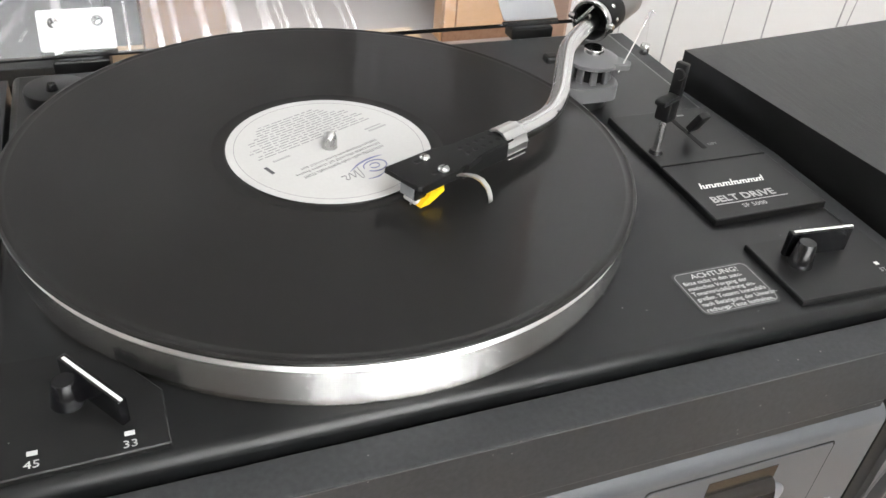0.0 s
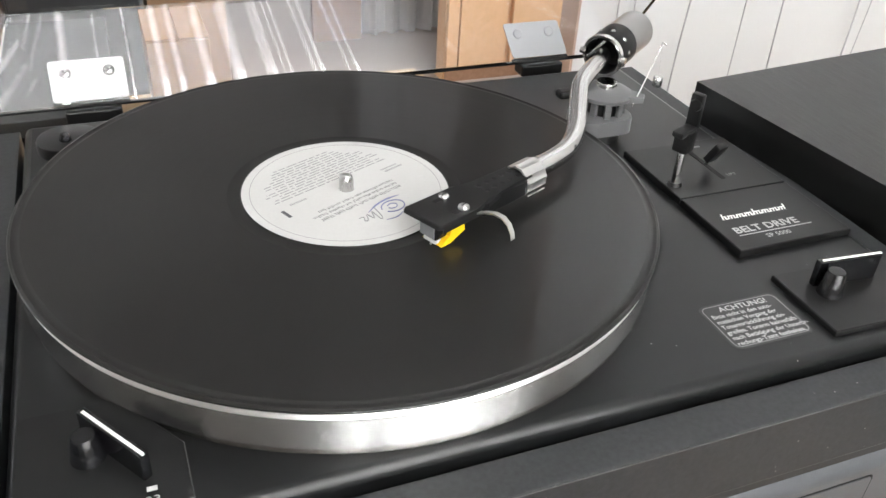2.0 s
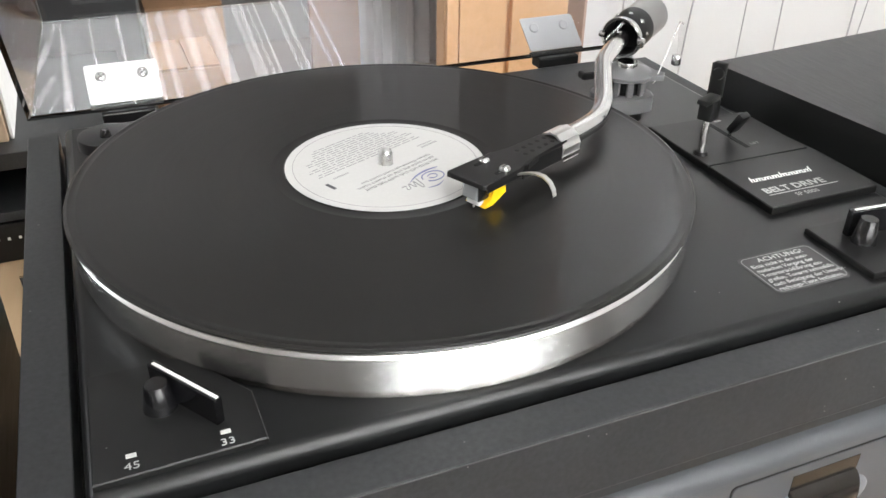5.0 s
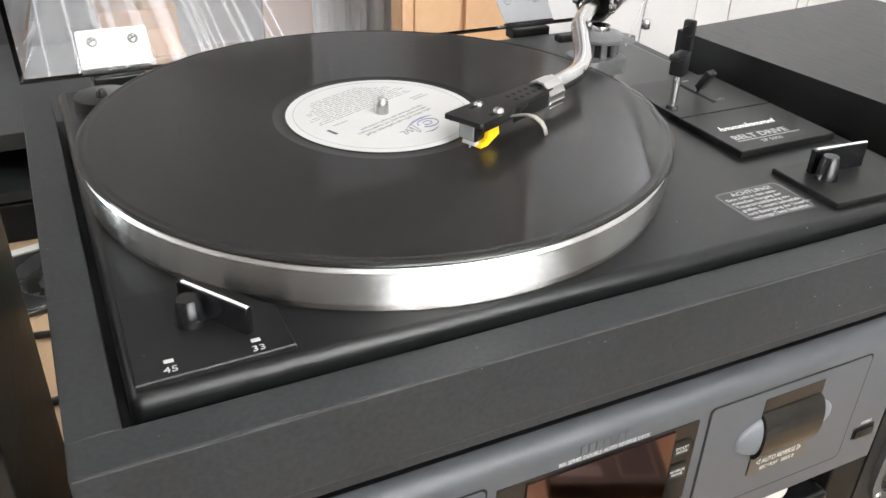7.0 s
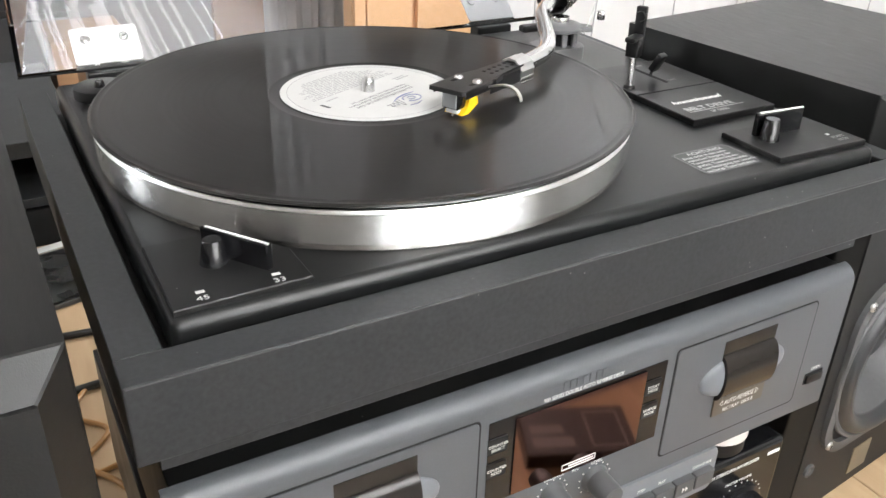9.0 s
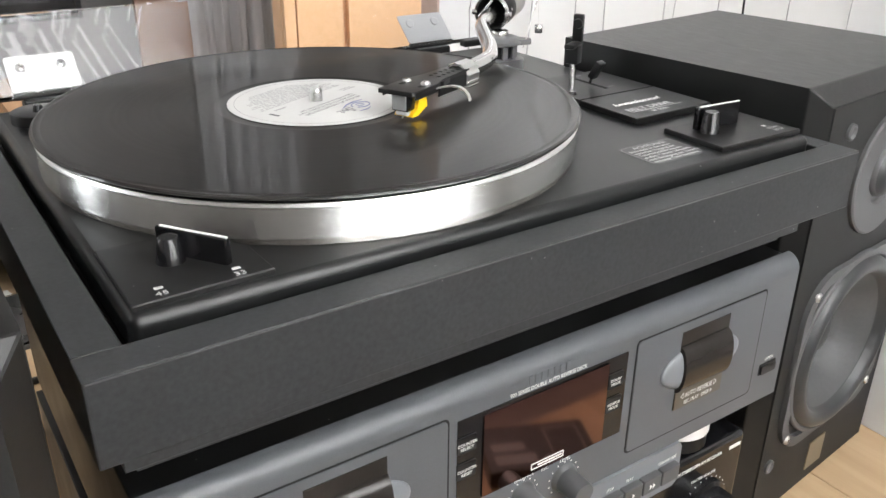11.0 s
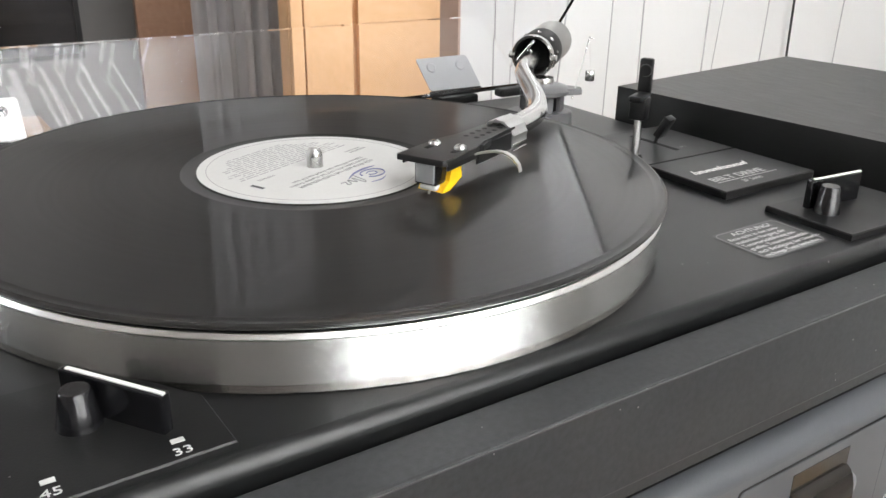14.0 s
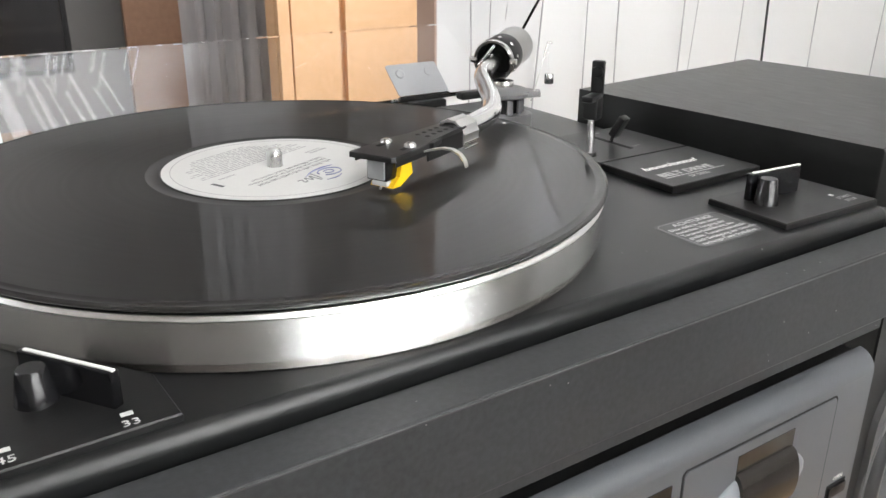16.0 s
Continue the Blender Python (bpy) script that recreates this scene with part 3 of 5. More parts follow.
    zt = R - 0.0190
    text("name_print", "BELT DRIVE", 0.0074, Matrix.Translation((0.1866, -0.0668, zt)), M_SILVER, ap, width=1.06, bold=0.00018)
    text("model_print", "SP 5000", 0.0045, Matrix.Translation((0.2005, -0.0742, zt)), M_SILVER, ap, width=1.05)
    part("underline", box(0.1866, 0.2325, -0.0692, -0.0686, zt, zt + 0.0001), M_SILVER, ap)
    # the maker's script mark, drawn as a row of joined slanted strokes
    bm = bmesh.new()
    rnd = random.Random(12)
    for k in range(23):
        xa, hh = 0.1880 + 0.00182 * k, 0.0056 if k in (0, 11, 22) else rnd.uniform(0.0030, 0.0036)
        add_box(bm, -0.00042, 0.00042, 0.0, hh, 0, 0.0001, m=Matrix.Translation((xa, -0.0538, zt)) @ pose(0, 0, 0, 0, 0, -20))
        if k < 22:
            top = k % 3 != 1
            yy = -0.0538 + (0.0022 if top else 0.0)
            add_box(bm, xa + (0.0009 if top else 0.0), xa + (0.0027 if top else 0.0018), yy, yy + 0.0008, zt, zt + 0.00012)
    part("script_mark", bm, M_WHITE, ap, "silver script mark")
    part("lever_slot", box(0.2145, 0.2175, -0.016, 0.020, zt, zt + 0.0002), M_GROOVE, lp)
    part("lift_print", box(0.2215, 0.2265, 0.0215, 0.0232, zt, zt + 0.0001), M_GREYINK, lp)
    text("lift_word", "LIFT", 0.0036, Matrix.Translation((0.2205, -0.0135, zt)), M_GREYINK, lp)
    # warning sticker
    stick(t)
    # left rear hub
    hub = part("drive_cover", lathe([(0, -0.0160), (0.0155, -0.0160), (0.0170, -0.0166), (0.0174, -0.0176), (0.0174, -0.0235), (0, -0.0235)], 56, Matrix.Translation((-0.1268, 0.1262, R))), M_BLACK, t, "round black motor pulley cover", 40)
    part("cover_pin", lathe([(0, -0.0118), (0.0022, -0.0120), (0.0028, -0.0132), (0.0033, -0.0160), (0, -0.0160)], 24, Matrix.Translation((-0.1284, 0.1225, R))), M_GLOSS, hub, "", 40)
    lid(t)
    tonearm(t)
    lever(t)
    return t


def knob(t, a, b, lift=0.0, grip=(0.0088, -0.0060)):
    """A bar knob with a white line on its ridge and a round grip beside it."""
    a, b = Vector((*a, 0)), Vector((*b, 0))
    d = (b - a).normalized()
    n = Vector((-d.y, d.x, 0))
    m = Matrix.Translation((a.x, a.y, R)) @ Matrix((( d.x, n.x, 0, 0), (d.y, n.y, 0, 0), (0, 0, 1, 0), (0, 0, 0, 1)))
    L = (b - a).length
    bm = bmesh.new()
    add_box(bm, -0.0015, L, -0.0014, 0.0022, -0.0210, -0.0090 + lift, 0.0006, 2, m)
    k = part("knob", bm, M_GLOSS, t, "glossy black bar knob with white line", 40)
    part("grip", lathe([(0, -0.0100 + lift), (0.0038, -0.0100 + lift), (0.0043, -0.0105 + lift), (0.0058, -0.0196), (0.0062, -0.0210), (0, -0.0210)], 28, m @ Matrix.Translation((*grip, 0))), M_GLOSS, k, "", 40)
    part("pointer_line", box(0.0004, L, -0.0006, 0.0006, -0.0092 + lift, -0.0086 + lift, m=m), M_WHITE, k, "white pointer line")
    return k


def stick(t):
    x0, x1, y0, y1, z = 0.1325, 0.1752, -0.1395, -0.1093, R - 0.0230
    s = part("warning_sticker", rounded_plate(x0, x1, y0, y1, 0.004, z - 0.0002, z + 0.00015), mat("smoky_clear_foil", (0.022, 0.022, 0.022), 0.3, stain=0.1, stain_scale=50), t, "clear sticker with pale grey printed warning")
    bm = rounded_ring(x0 + 0.0012, x1 - 0.0012, y0 + 0.0012, y1 - 0.0012, 0.0032, 0.00035, z + 0.00018, z + 0.00025)
    part("sticker_border", bm, M_GREYINK, s)
    lines = ["ACHTUNG!", "Bitte nicht in den auto-", "matischen Vorgang der", "Tonarmr\u00fcckf\u00fchrung ein-", "greifen. Tonarm keinesfalls", "nach Bet\u00e4tigung der Unterbr-", "rechungs-Taste festhalten."]
    for k, s_ in enumerate(lines):
        size = 0.0046 if k == 0 else 0.0036
        text("sticker_print", s_, size, Matrix.Translation((x0 + (0.0095 if k == 0 else 0.0030), y1 - 0.0058 - k * 0.0037, z + 0.0002)), M_STICK, s, width=0.96 if k else 1.1)


def rounded_outline(x0, x1, y0, y1, r, seg=6):
    pts = []
    for cx, cy, a0 in ((x1 - r, y0 + r, -90), (x1 - r, y1 - r, 0), (x0 + r, y1 - r, 90), (x0 + r, y0 + r, 180)):
        for k in range(seg + 1):
            a = radians(a0 + 90 * k / seg)
            pts.append((cx + r * math.cos(a), cy + r * math.sin(a)))
    return pts


def rounded_plate(x0, x1, y0, y1, r, z0, z1, bevel=0.0, m=None):
    return prism(rounded_outline(x0, x1, y0, y1, r), z0, z1, bevel, 2, m)


def rounded_ring(x0, x1, y0, y1, r, w, z0, z1, m=None):
    bm = bmesh.new()
    out, inn = rounded_outline(x0, x1, y0, y1, r), rounded_outline(x0 + w, x1 - w, y0 + w, y1 - w, max(r - w, 0.0001))
    n = len(out)
    v = [[bm.verts.new((x, y, z)) for x, y in pts] for pts, z in ((out, z1), (inn, z1), (inn, z0), (out, z0))]
    for a, b in zip(v, v[1:] + v[:1]):
        for k in range(n):
            bm.faces.new((a[k], a[(k + 1) % n], b[(k + 1) % n], b[k]))
    if m is not None:
        bmesh.ops.transform(bm, matrix=m, verts=bm.verts)
    return bm


def lid(t):
    """The clear dust cover, hinged open at the back; its walls slope inwards to the top panel."""
    open_deg = 53.0
    # closed shape in its own frame: hinge line at the origin, y forward, z up
    W0, W1, D, H, S, T = -0.1714, 0.2555, 0.352, 0.058, 0.0162, 0.003
    def shell(off, lift):
        s = S * (H - 0) / 0.058
        return [(W0 + off, off), (W1 - off, off), (W1 - off, D - off), (W0 + off, D - off)], \
               [(W0 + s + off, s + off), (W1 - s - off, s + off), (W1 - s - off, D - s - off), (W0 + s + off, D - s - off)], H - lift
    bm = bmesh.new()
    ob, ot, hz = shell(0, 0)
    ib, it, iz = shell(T, T)
    V = lambda pts, z: [bm.verts.new((x, y, z + (max(0.0, y - S) * 0.150 if z > 0 else 0.0))) for x, y in pts]
    a, b, c, d = V(ob, 0), V(ot, hz), V(it, iz), V(ib, 0)
    for k in range(4):
        n = (k + 1) % 4
        bm.faces.new((a[k], a[n], b[n], b[k]))
        bm.faces.new((d[k], c[k], c[n], d[n]))
        bm.faces.new((a[k], d[k], d[n], a[n]))
    bm.faces.new(b), bm.faces.new(c[::-1])
    bmesh.ops.bevel(bm, geom=[e for e in bm.edges if all(v in b for v in e.verts) or sum(v in b for v in e.verts) == 1 and sum(v in a for v in e.verts) == 1], offset=0.0015, segments=2, affect="EDGES", profile=0.5)
    # local y (forward) turns to -y and up, local z (height) to up and back
    o = radians(open_deg)
    hinge = Vector((0, 0.1735, R - 0.0194))
    fwd, upv = Vector((0, -math.cos(o), math.sin(o))), Vector((0, math.sin(o), math.cos(o)))
    m = Matrix(((1, fwd.x, upv.x, 0), (0, fwd.y, upv.y, hinge.y), (0, fwd.z, upv.z, hinge.z), (0, 0, 0, 1)))
    bmesh.ops.transform(bm, matrix=m, verts=bm.verts)
    ob_ = part("dust_cover", bm, M_LID, t, "clear acrylic dust cover, hinged open")
    ob_.visible_shadow = False
    # dark polished rim round the open edge
    u = (S * fwd + H * upv).normalized()          # up the sloping back wall
    n = u.cross(Vector((1, 0, 0))).normalized()
    if n.y > 0:
        n = -n
    # the left plate is coloured white, the right one grey
    for x0, x1, material, label in ((-0.1345, -0.0908, M_HINGE, "white hinge plate"), (0.1725, 0.2160, M_HINGE2, "grey steel hinge plate")):
        lean = 0.0 if x0 < 0 else -0.14
        hm = Matrix(((1, lean, n.x, 0), (0, u.y, n.y, hinge.y), (0, u.z, n.z, hinge.z), (0, 0, 0, 1))) @ Matrix.Translation((0, 0.001, 0.0))
        hp = part("hinge_plate", rounded_plate(x0, x1, 0.002, 0.0275, 0.0018, 0.0004, 0.0016, 0.0003, hm), material, t, label)
        for sx in (x0 + 0.0092, x1 - 0.0095):
            if lean:
                part("dimple_screw", lathe([(0, 0.0010), (0.0016, 0.0006), (0.0030, 0.0010), (0.0037, 0.0004), (0.0038, -0.0004), (0, -0.0004)], 24, axis_pose(hm @ Vector((sx, 0.0195, 0.0018)), n)), M_HINGE2, hp, "", 40)
            else:
                screw(hp, hm @ Vector((sx, 0.0195, 0.0018)), n, 0.0036)
        part("hinge_lip", box(x0, x1, -0.0012, 0.0018, -0.0030, 0.0010, m=hm), M_BLACK, hp)
        xm = (x0 + x1) / 2
        part("hinge_barrel", tube([(xm - 0.012, hinge.y + 0.002, hinge.z - 0.006), (xm + 0.012, hinge.y + 0.002, hinge.z - 0.006)], 0.0058, 20, 1), M_GREYP, hp, "", 40)
        part("hinge_block", box(xm - 0.0165, xm + 0.0165, hinge.y - 0.0045, hinge.y + 0.009, R - 0.0290, hinge.z - 0.0015, 0.0012), M_BLACK, hp)
    part("cover_rim", box(-0.1716, 0.2557, 0.1728, 0.1742, R - 0.0204, R - 0.0190), M_BLACK, t)


ARM_B, ARM_AX = Vector((0.1828, 0.0765, R + 0.0220)), Vector((0.0405, 0.0282, 0.0040))


def tonearm(t):
    ax = ARM_AX.normalized()
    flat = ax
    run = [(0.0793, -0.0316, 0.0116), (0.0887, -0.0264, 0.0123), (0.0987, -0.0219, 0.0128), (0.1098, -0.0157, 0.0135), (0.1181, -0.0077, 0.0145), (0.1258, 0.0027, 0.0160), (0.1332, 0.0154, 0.0175), (0.1410, 0.0290, 0.0190), (0.1502, 0.0437, 0.0203), (0.1611, 0.0555, 0.0213), (0.1725, 0.0660, 0.0220)]
    arm = part("tonearm", tube([(x, y, R + z) for x, y, z in run] + [tuple(ARM_B + ax * 0.008)], 0.0051, 24, 6), M_CHROME, t, "S-shaped chromed tonearm tube", 60)
    ha = Vector((-0.910, -0.415, 0)).normalized()    # along the shell, towards its tip
    side = Vector((-ha.y, ha.x, 0))                  # across the shell, towards the finger lift
    tip = Vector((0.0192, -0.0590, 0))
    # shell frame: x back from the tip, y across, z up from the record
    hm = Matrix(((-ha.x, side.x, 0, tip.x), (-ha.y, side.y, 0, tip.y), (0, 0, 1, R), (0, 0, 0, 1)))
    # half-round fluted collar that clasps the neck of the shell
    def half_shell(r0, r1, x0, x1, a0, a1, zc, steps=24):
        bm = bmesh.new()
        rings = []
        for k in range(steps + 1):
            a = radians(a0 + (a1 - a0) * k / steps)
            rise = 0.00025 * (1 if k % 3 == 1 else -1)
            rings.append([bm.verts.new(hm @ Vector((x, (r + (rise if r == r1 else 0)) * math.cos(a), zc + (r + (rise if r == r1 else 0)) * math.sin(a)))) for r, x in ((r0, x0), (r1, x0), (r1, x1), (r0, x1))])
        for a, c in zip(rings, rings[1:]):
            for k in range(4):
                n = (k + 1) % 4
                bm.faces.new((a[k], a[n], c[n], c[k]))
        bm.faces.new(rings[0]), bm.faces.new(rings[-1][::-1])
        return bm
    part("collar", half_shell(0.0068, 0.0080, 0.0598, 0.0738, -28, 205, 0.0112), M_SATIN, arm, "fluted satin collar, open below", 25)
    for zz in (0.0088, 0.0062):
        part("flute", box(0.0602, 0.0730, 0.0073, 0.0083, zz - 0.0004, zz + 0.0004, 0.0002, 1, hm), M_CHROME, arm)
    part("neck_plug", lathe([(0, 0.0), (0.0056, 0.0), (0.0056, 0.016), (0, 0.016)], 28, hm @ Matrix.Translation((0.0600, 0, 0.0112)) @ axis_pose((0, 0, 0), (1, 0, 0))), M_BLACK, arm, "", 40)
    shell = prism([(-0.0030, -0.0106), (-0.0018, -0.0116), (0.0260, -0.0108), (0.0360, -0.0072), (0.0640, -0.0066), (0.0640, 0.0066), (0.0330, 0.0074), (0.0230, 0.0108), (-0.0005, 0.0110), (-0.0020, 0.0098)], 0.0142, 0.0165, 0.0006, 2, hm)
    for s0, s1 in ((-0.0069, -0.0055), (0.0058, 0.0072)):
        add_box(shell, 0.0300, 0.0605, s0, s1, 0.0068, 0.0150, 0.0005, 1, hm)
    for s0, s1 in ((-0.0108, -0.0098), (0.0098, 0.0108)):
        add_box(shell, 0.0005, 0.0235, s0, s1, 0.0118, 0.0150, 0.0004, 1, hm)
    hs = part("headshell", shell, M_BLACK, arm, "black perforated headshell", 30)
    part("shell_fin", prism([(0.0255, 0.0088), (0.0330, 0.0072), (0.0420, 0.0070), (0.0300, 0.0098)], 0.0130, 0.0160, 0.0004, 1, hm), M_BLACK, arm)
    for k in range(5):
        for j in (-0.0026, 0.0026):
            part("headshell_hole", lathe([(0, 0.0166), (0.0012, 0.0166), (0.0012, 0.0150), (0, 0.0150)], 12, hm @ Matrix.Translation((0.0365 + k * 0.0052, j, 0))), M_GROOVE, arm)
    for sy in (-0.0058, 0.0064):
        screw(arm, hm @ Vector((0.0168, sy, 0.0174)), (0, 0, 1), 0.0026, cross=False)
        part("mounting_slot", box(0.0105, 0.0200, sy - 0.0010, sy + 0.0010, 0.0160, 0.0167, m=hm), M_GROOVE, arm)
        part("mounting_bolt", lathe([(0, 0.0140), (0.0016, 0.0140), (0.0016, 0.0105), (0, 0.0105)], 12, hm @ Matrix.Translation((0.0168, sy, 0))), M_STEEL, arm)
    # cartridge: black body, grey front plate, yellow stylus holder
    part("cartridge", box(0.0022, 0.0130, -0.0060, 0.0044, 0.0042, 0.0142, 0.0005, 1, hm), M_GLOSS, arm, "black cartridge body")
    part("cartridge_front", box(0.0015, 0.0024, -0.0050, 0.0036, 0.0050, 0.0130, 0.0002, 1, hm), mat("grey_mirror_plate", (0.50, 0.52, 0.53), 0.22, 0.6, stain=0.05, stain_scale=90), arm, "shiny grey front plate")
    st = prism([(0.0040, 0.0014), (0.0095, 0.0012), (0.0186, 0.0048), (0.0174, 0.0120), (0.0112, 0.0126), (0.0088, 0.0052), (0.0050, 0.0030)], -0.0064, 0.0052)
    bmesh.ops.transform(st, matrix=hm @ Matrix(((1, 0, 0, 0), (0, 0, -1, 0), (0, 1, 0, 0), (0, 0, 0, 1))), verts=st.verts)
    part("stylus_holder", st, M_YELLOW, arm, "yellow plastic stylus holder")
    part("stylus_guard", box(0.0026, 0.0080, -0.0040, 0.0040, 0.0018, 0.0040, 0.0008, 2, hm), mat("pale_grey_plastic", (0.5, 0.5, 0.48), 0.4, stain=0.1, stain_scale=90), arm, "pale stylus tip guard")
    part("stylus", tube([tuple(hm @ Vector(p)) for p in ((0.0060, 0.0, 0.0022), (0.0040, 0.0, 0.0010), (0.0038, 0.0, 0.0002))], 0.0005, 8, 2), M_STEEL, arm)
    fl = [Vector(p) for p in ((0.0215, 0.0100, 0.0140), (0.0240, 0.0140, 0.0150), (0.0250, 0.0180, 0.0158), (0.0250, 0.0225, 0.0158), (0.0240, 0.0268, 0.0146), (0.0225, 0.0300, 0.0126), (0.0218, 0.0312, 0.0105))]
    bm = bmesh.new()
    rows = []
    for p in fl:
        rows.append([bm.verts.new(hm @ (p + Vector(q))) for q in ((-0.0013, 0, 0.0004), (0.0013, 0, 0.0004), (0.0013, 0, -0.0004), (-0.0013, 0, -0.0004))])
    for a, c in zip(rows, rows[1:]):
        for k in range(4):
            bm.faces.new((a[k], a[(k + 1) % 4], c[(k + 1) % 4], c[k]))
    bm.faces.new(rows[0]), bm.faces.new(rows[-1][::-1])
    part("finger_lift", bm, M_SATIN, arm, "curved flat steel finger lift", 50)
    # pivot: open gimbal ring, black band with bright dots, silver weight
    pm = axis_pose(ARM_B, ax)
    part("pivot_ring", lathe([(0.0114, -0.0005), (0.0128, -0.0005), (0.0132, 0.0002), (0.0132, 0.0020), (0.0126, 0.0030), (0.0114, 0.0030)], 56, pm, closed=True), M_CHROME, t, "chromed gimbal ring", 30)
    cw = part("counterweight", lathe([(0, 0.0170), (0.0112, 0.0150), (0.0114, 0.0006), (0.0124, 0.0030), (0.0130, 0.0045), (0.0130, 0.0215), (0.0118, 0.0225), (0, 0.0225)], 56, pm), M_BLACK, t, "black and silver counterweight", 30)
    part("weight_sleeve", lathe([(0.0110, 0.0222), (0.0126, 0.0225), (0.0127, 0.0470), (0.0120, 0.0485), (0, 0.0488)], 56, pm), M_WEIGHT, cw, "satin silver weight", 30)
    for k in range(9):
        a = 2 * math.pi * k / 9 + 0.25
        part("scale_mark", lathe([(0, 0.0007), (0.0008, 0.0006), (0.0015, 0.0), (0.0015, -0.0006), (0, -0.0006)], 12, pm @ Matrix.Translation((0.0130 * math.cos(a), 0.0130 * math.sin(a), 0.0100)) @ axis_pose((0, 0, 0), (math.cos(a), math.sin(a), 0))), M_CHROME, cw, "", 40)
    lat = Vector((-flat.y, flat.x, 0)).normalized()
    # thin bright bar across the opening
    up = ax.cross(lat).normalized()
    c0 = ARM_B + ax * 0.0006
    part("scale_needle", tube([tuple(c0 + lat * 0.0098 - up * 0.0032), tuple(c0 - lat * 0.0006 - up * (-0.0098))], 0.0011, 10, 1), M_CHROME, t, "bright steel bar across the ring", 60)
    for s in (-1, 1):
        part("pivot_screw", lathe([(0, 0.002), (0.0018, 0.002), (0.0022, 0.0), (0.0022, -0.002), (0, -0.002)], 16, axis_pose(ARM_B + ax * 0.001 + lat * 0.0130 * s, lat * s)), M_CHROME, t, "", 40)
    # pillar below the pivot
    px, py = 0.1785, 0.0600
    def turned(name, prof, material, label="", dx=0.0, dy=0.0):
        return part(name, lathe(prof, 48, Matrix.Translation((px + dx, py + dy, R))), material, t, label, 35)
    turned("pivot_post", [(0, 0.0128), (0.0062, 0.0128), (0.0064, 0.0122), (0.0064, 0.0085), (0.0076, 0.0078), (0.0078, 0.0060), (0, 0.0060)], M_CHROME, "short chromed post")
    turned("arm_collar", [(0, 0.0094), (0.009, 0.0093), (0.0140, 0.0080), (0.0168, 0.0062), (0.0168, 0.0042), (0.0156, 0.0034), (0, 0.0034)], M_BASE, "grey disc collar")
    part("collar_wing", prism([(0.010, -0.0075), (0.0170, -0.0062), (0.0232, -0.0030), (0.0232, 0.0030), (0.0170, 0.0062), (0.010, 0.0075)], 0.0036, 0.0072, 0.0008, 2, Matrix.Translation((px, py, R)) @ pose(0, 0, 0, 0, 0, -38)), M_BASE, t, "grey tapered collar wing", 30)
    turned("pillar", [(0, 0.0040), (0.0095, 0.0040), (0.0095, -0.0235), (0, -0.0235)], M_BLACK)
    for k in range(9):
        a = 2 * math.pi * (k + 0.3) / 9
        part("cage_bar", box(0.0108, 0.0132, -0.0021, 0.0021, -0.0066, 0.0038, 0.0004, 1, Matrix.Translation((px, py, R)) @ pose(0, 0, 0, 0, 0, math.degrees(a))), M_BASE, t)
    part("arm_base", prism(rounded_outline(px - 0.0205, px + 0.0155, py - 0.0165, py + 0.0135, 0.0095, 8), R - 0.0160, R - 0.0065, 0.0012, 2), M_BASE, t, "grey arm base block", 30)
    turned("base_socket", [(0, -0.0160), (0.0120, -0.0160), (0.0130, -0.0235), (0, -0.0235)], M_BLACK)
    part("rest_tab", box(px - 0.030, px - 0.012, py + 0.001, py + 0.009, R + 0.0030, R + 0.0078, 0.0015), M_BLACK, t, "black side tab")
    # anti-skate wire and weight
    part("skate_wire", tube([(0.1880, 0.0440, R + 0.0020), (0.1990, 0.0505, R + 0.0160), (0.2110, 0.0580, R + 0.0325), (0.2128, 0.0590, R + 0.0338), (0.2145, 0.0575, R + 0.0328)], 0.00045, 8, 3), M_STEEL, t, "thin steel wire", 60)
    part("skate_thread", tube([(0.2118, 0.0582, R + 0.0330), (0.2103, 0.0540, R + 0.0145)], 0.00008, 5, 1), M_STEEL, t)
    part("skate_weight", lathe([(0, 0.0030), (0.0026, 0.0030), (0.0029, 0.0026), (0.0029, -0.0028), (0.0026, -0.0032), (0, -0.0032)], 24, Matrix.Translation((0.2103, 0.0540, R + 0.0119))), M_CHROME, t, "small chromed cylinder weight", 40)


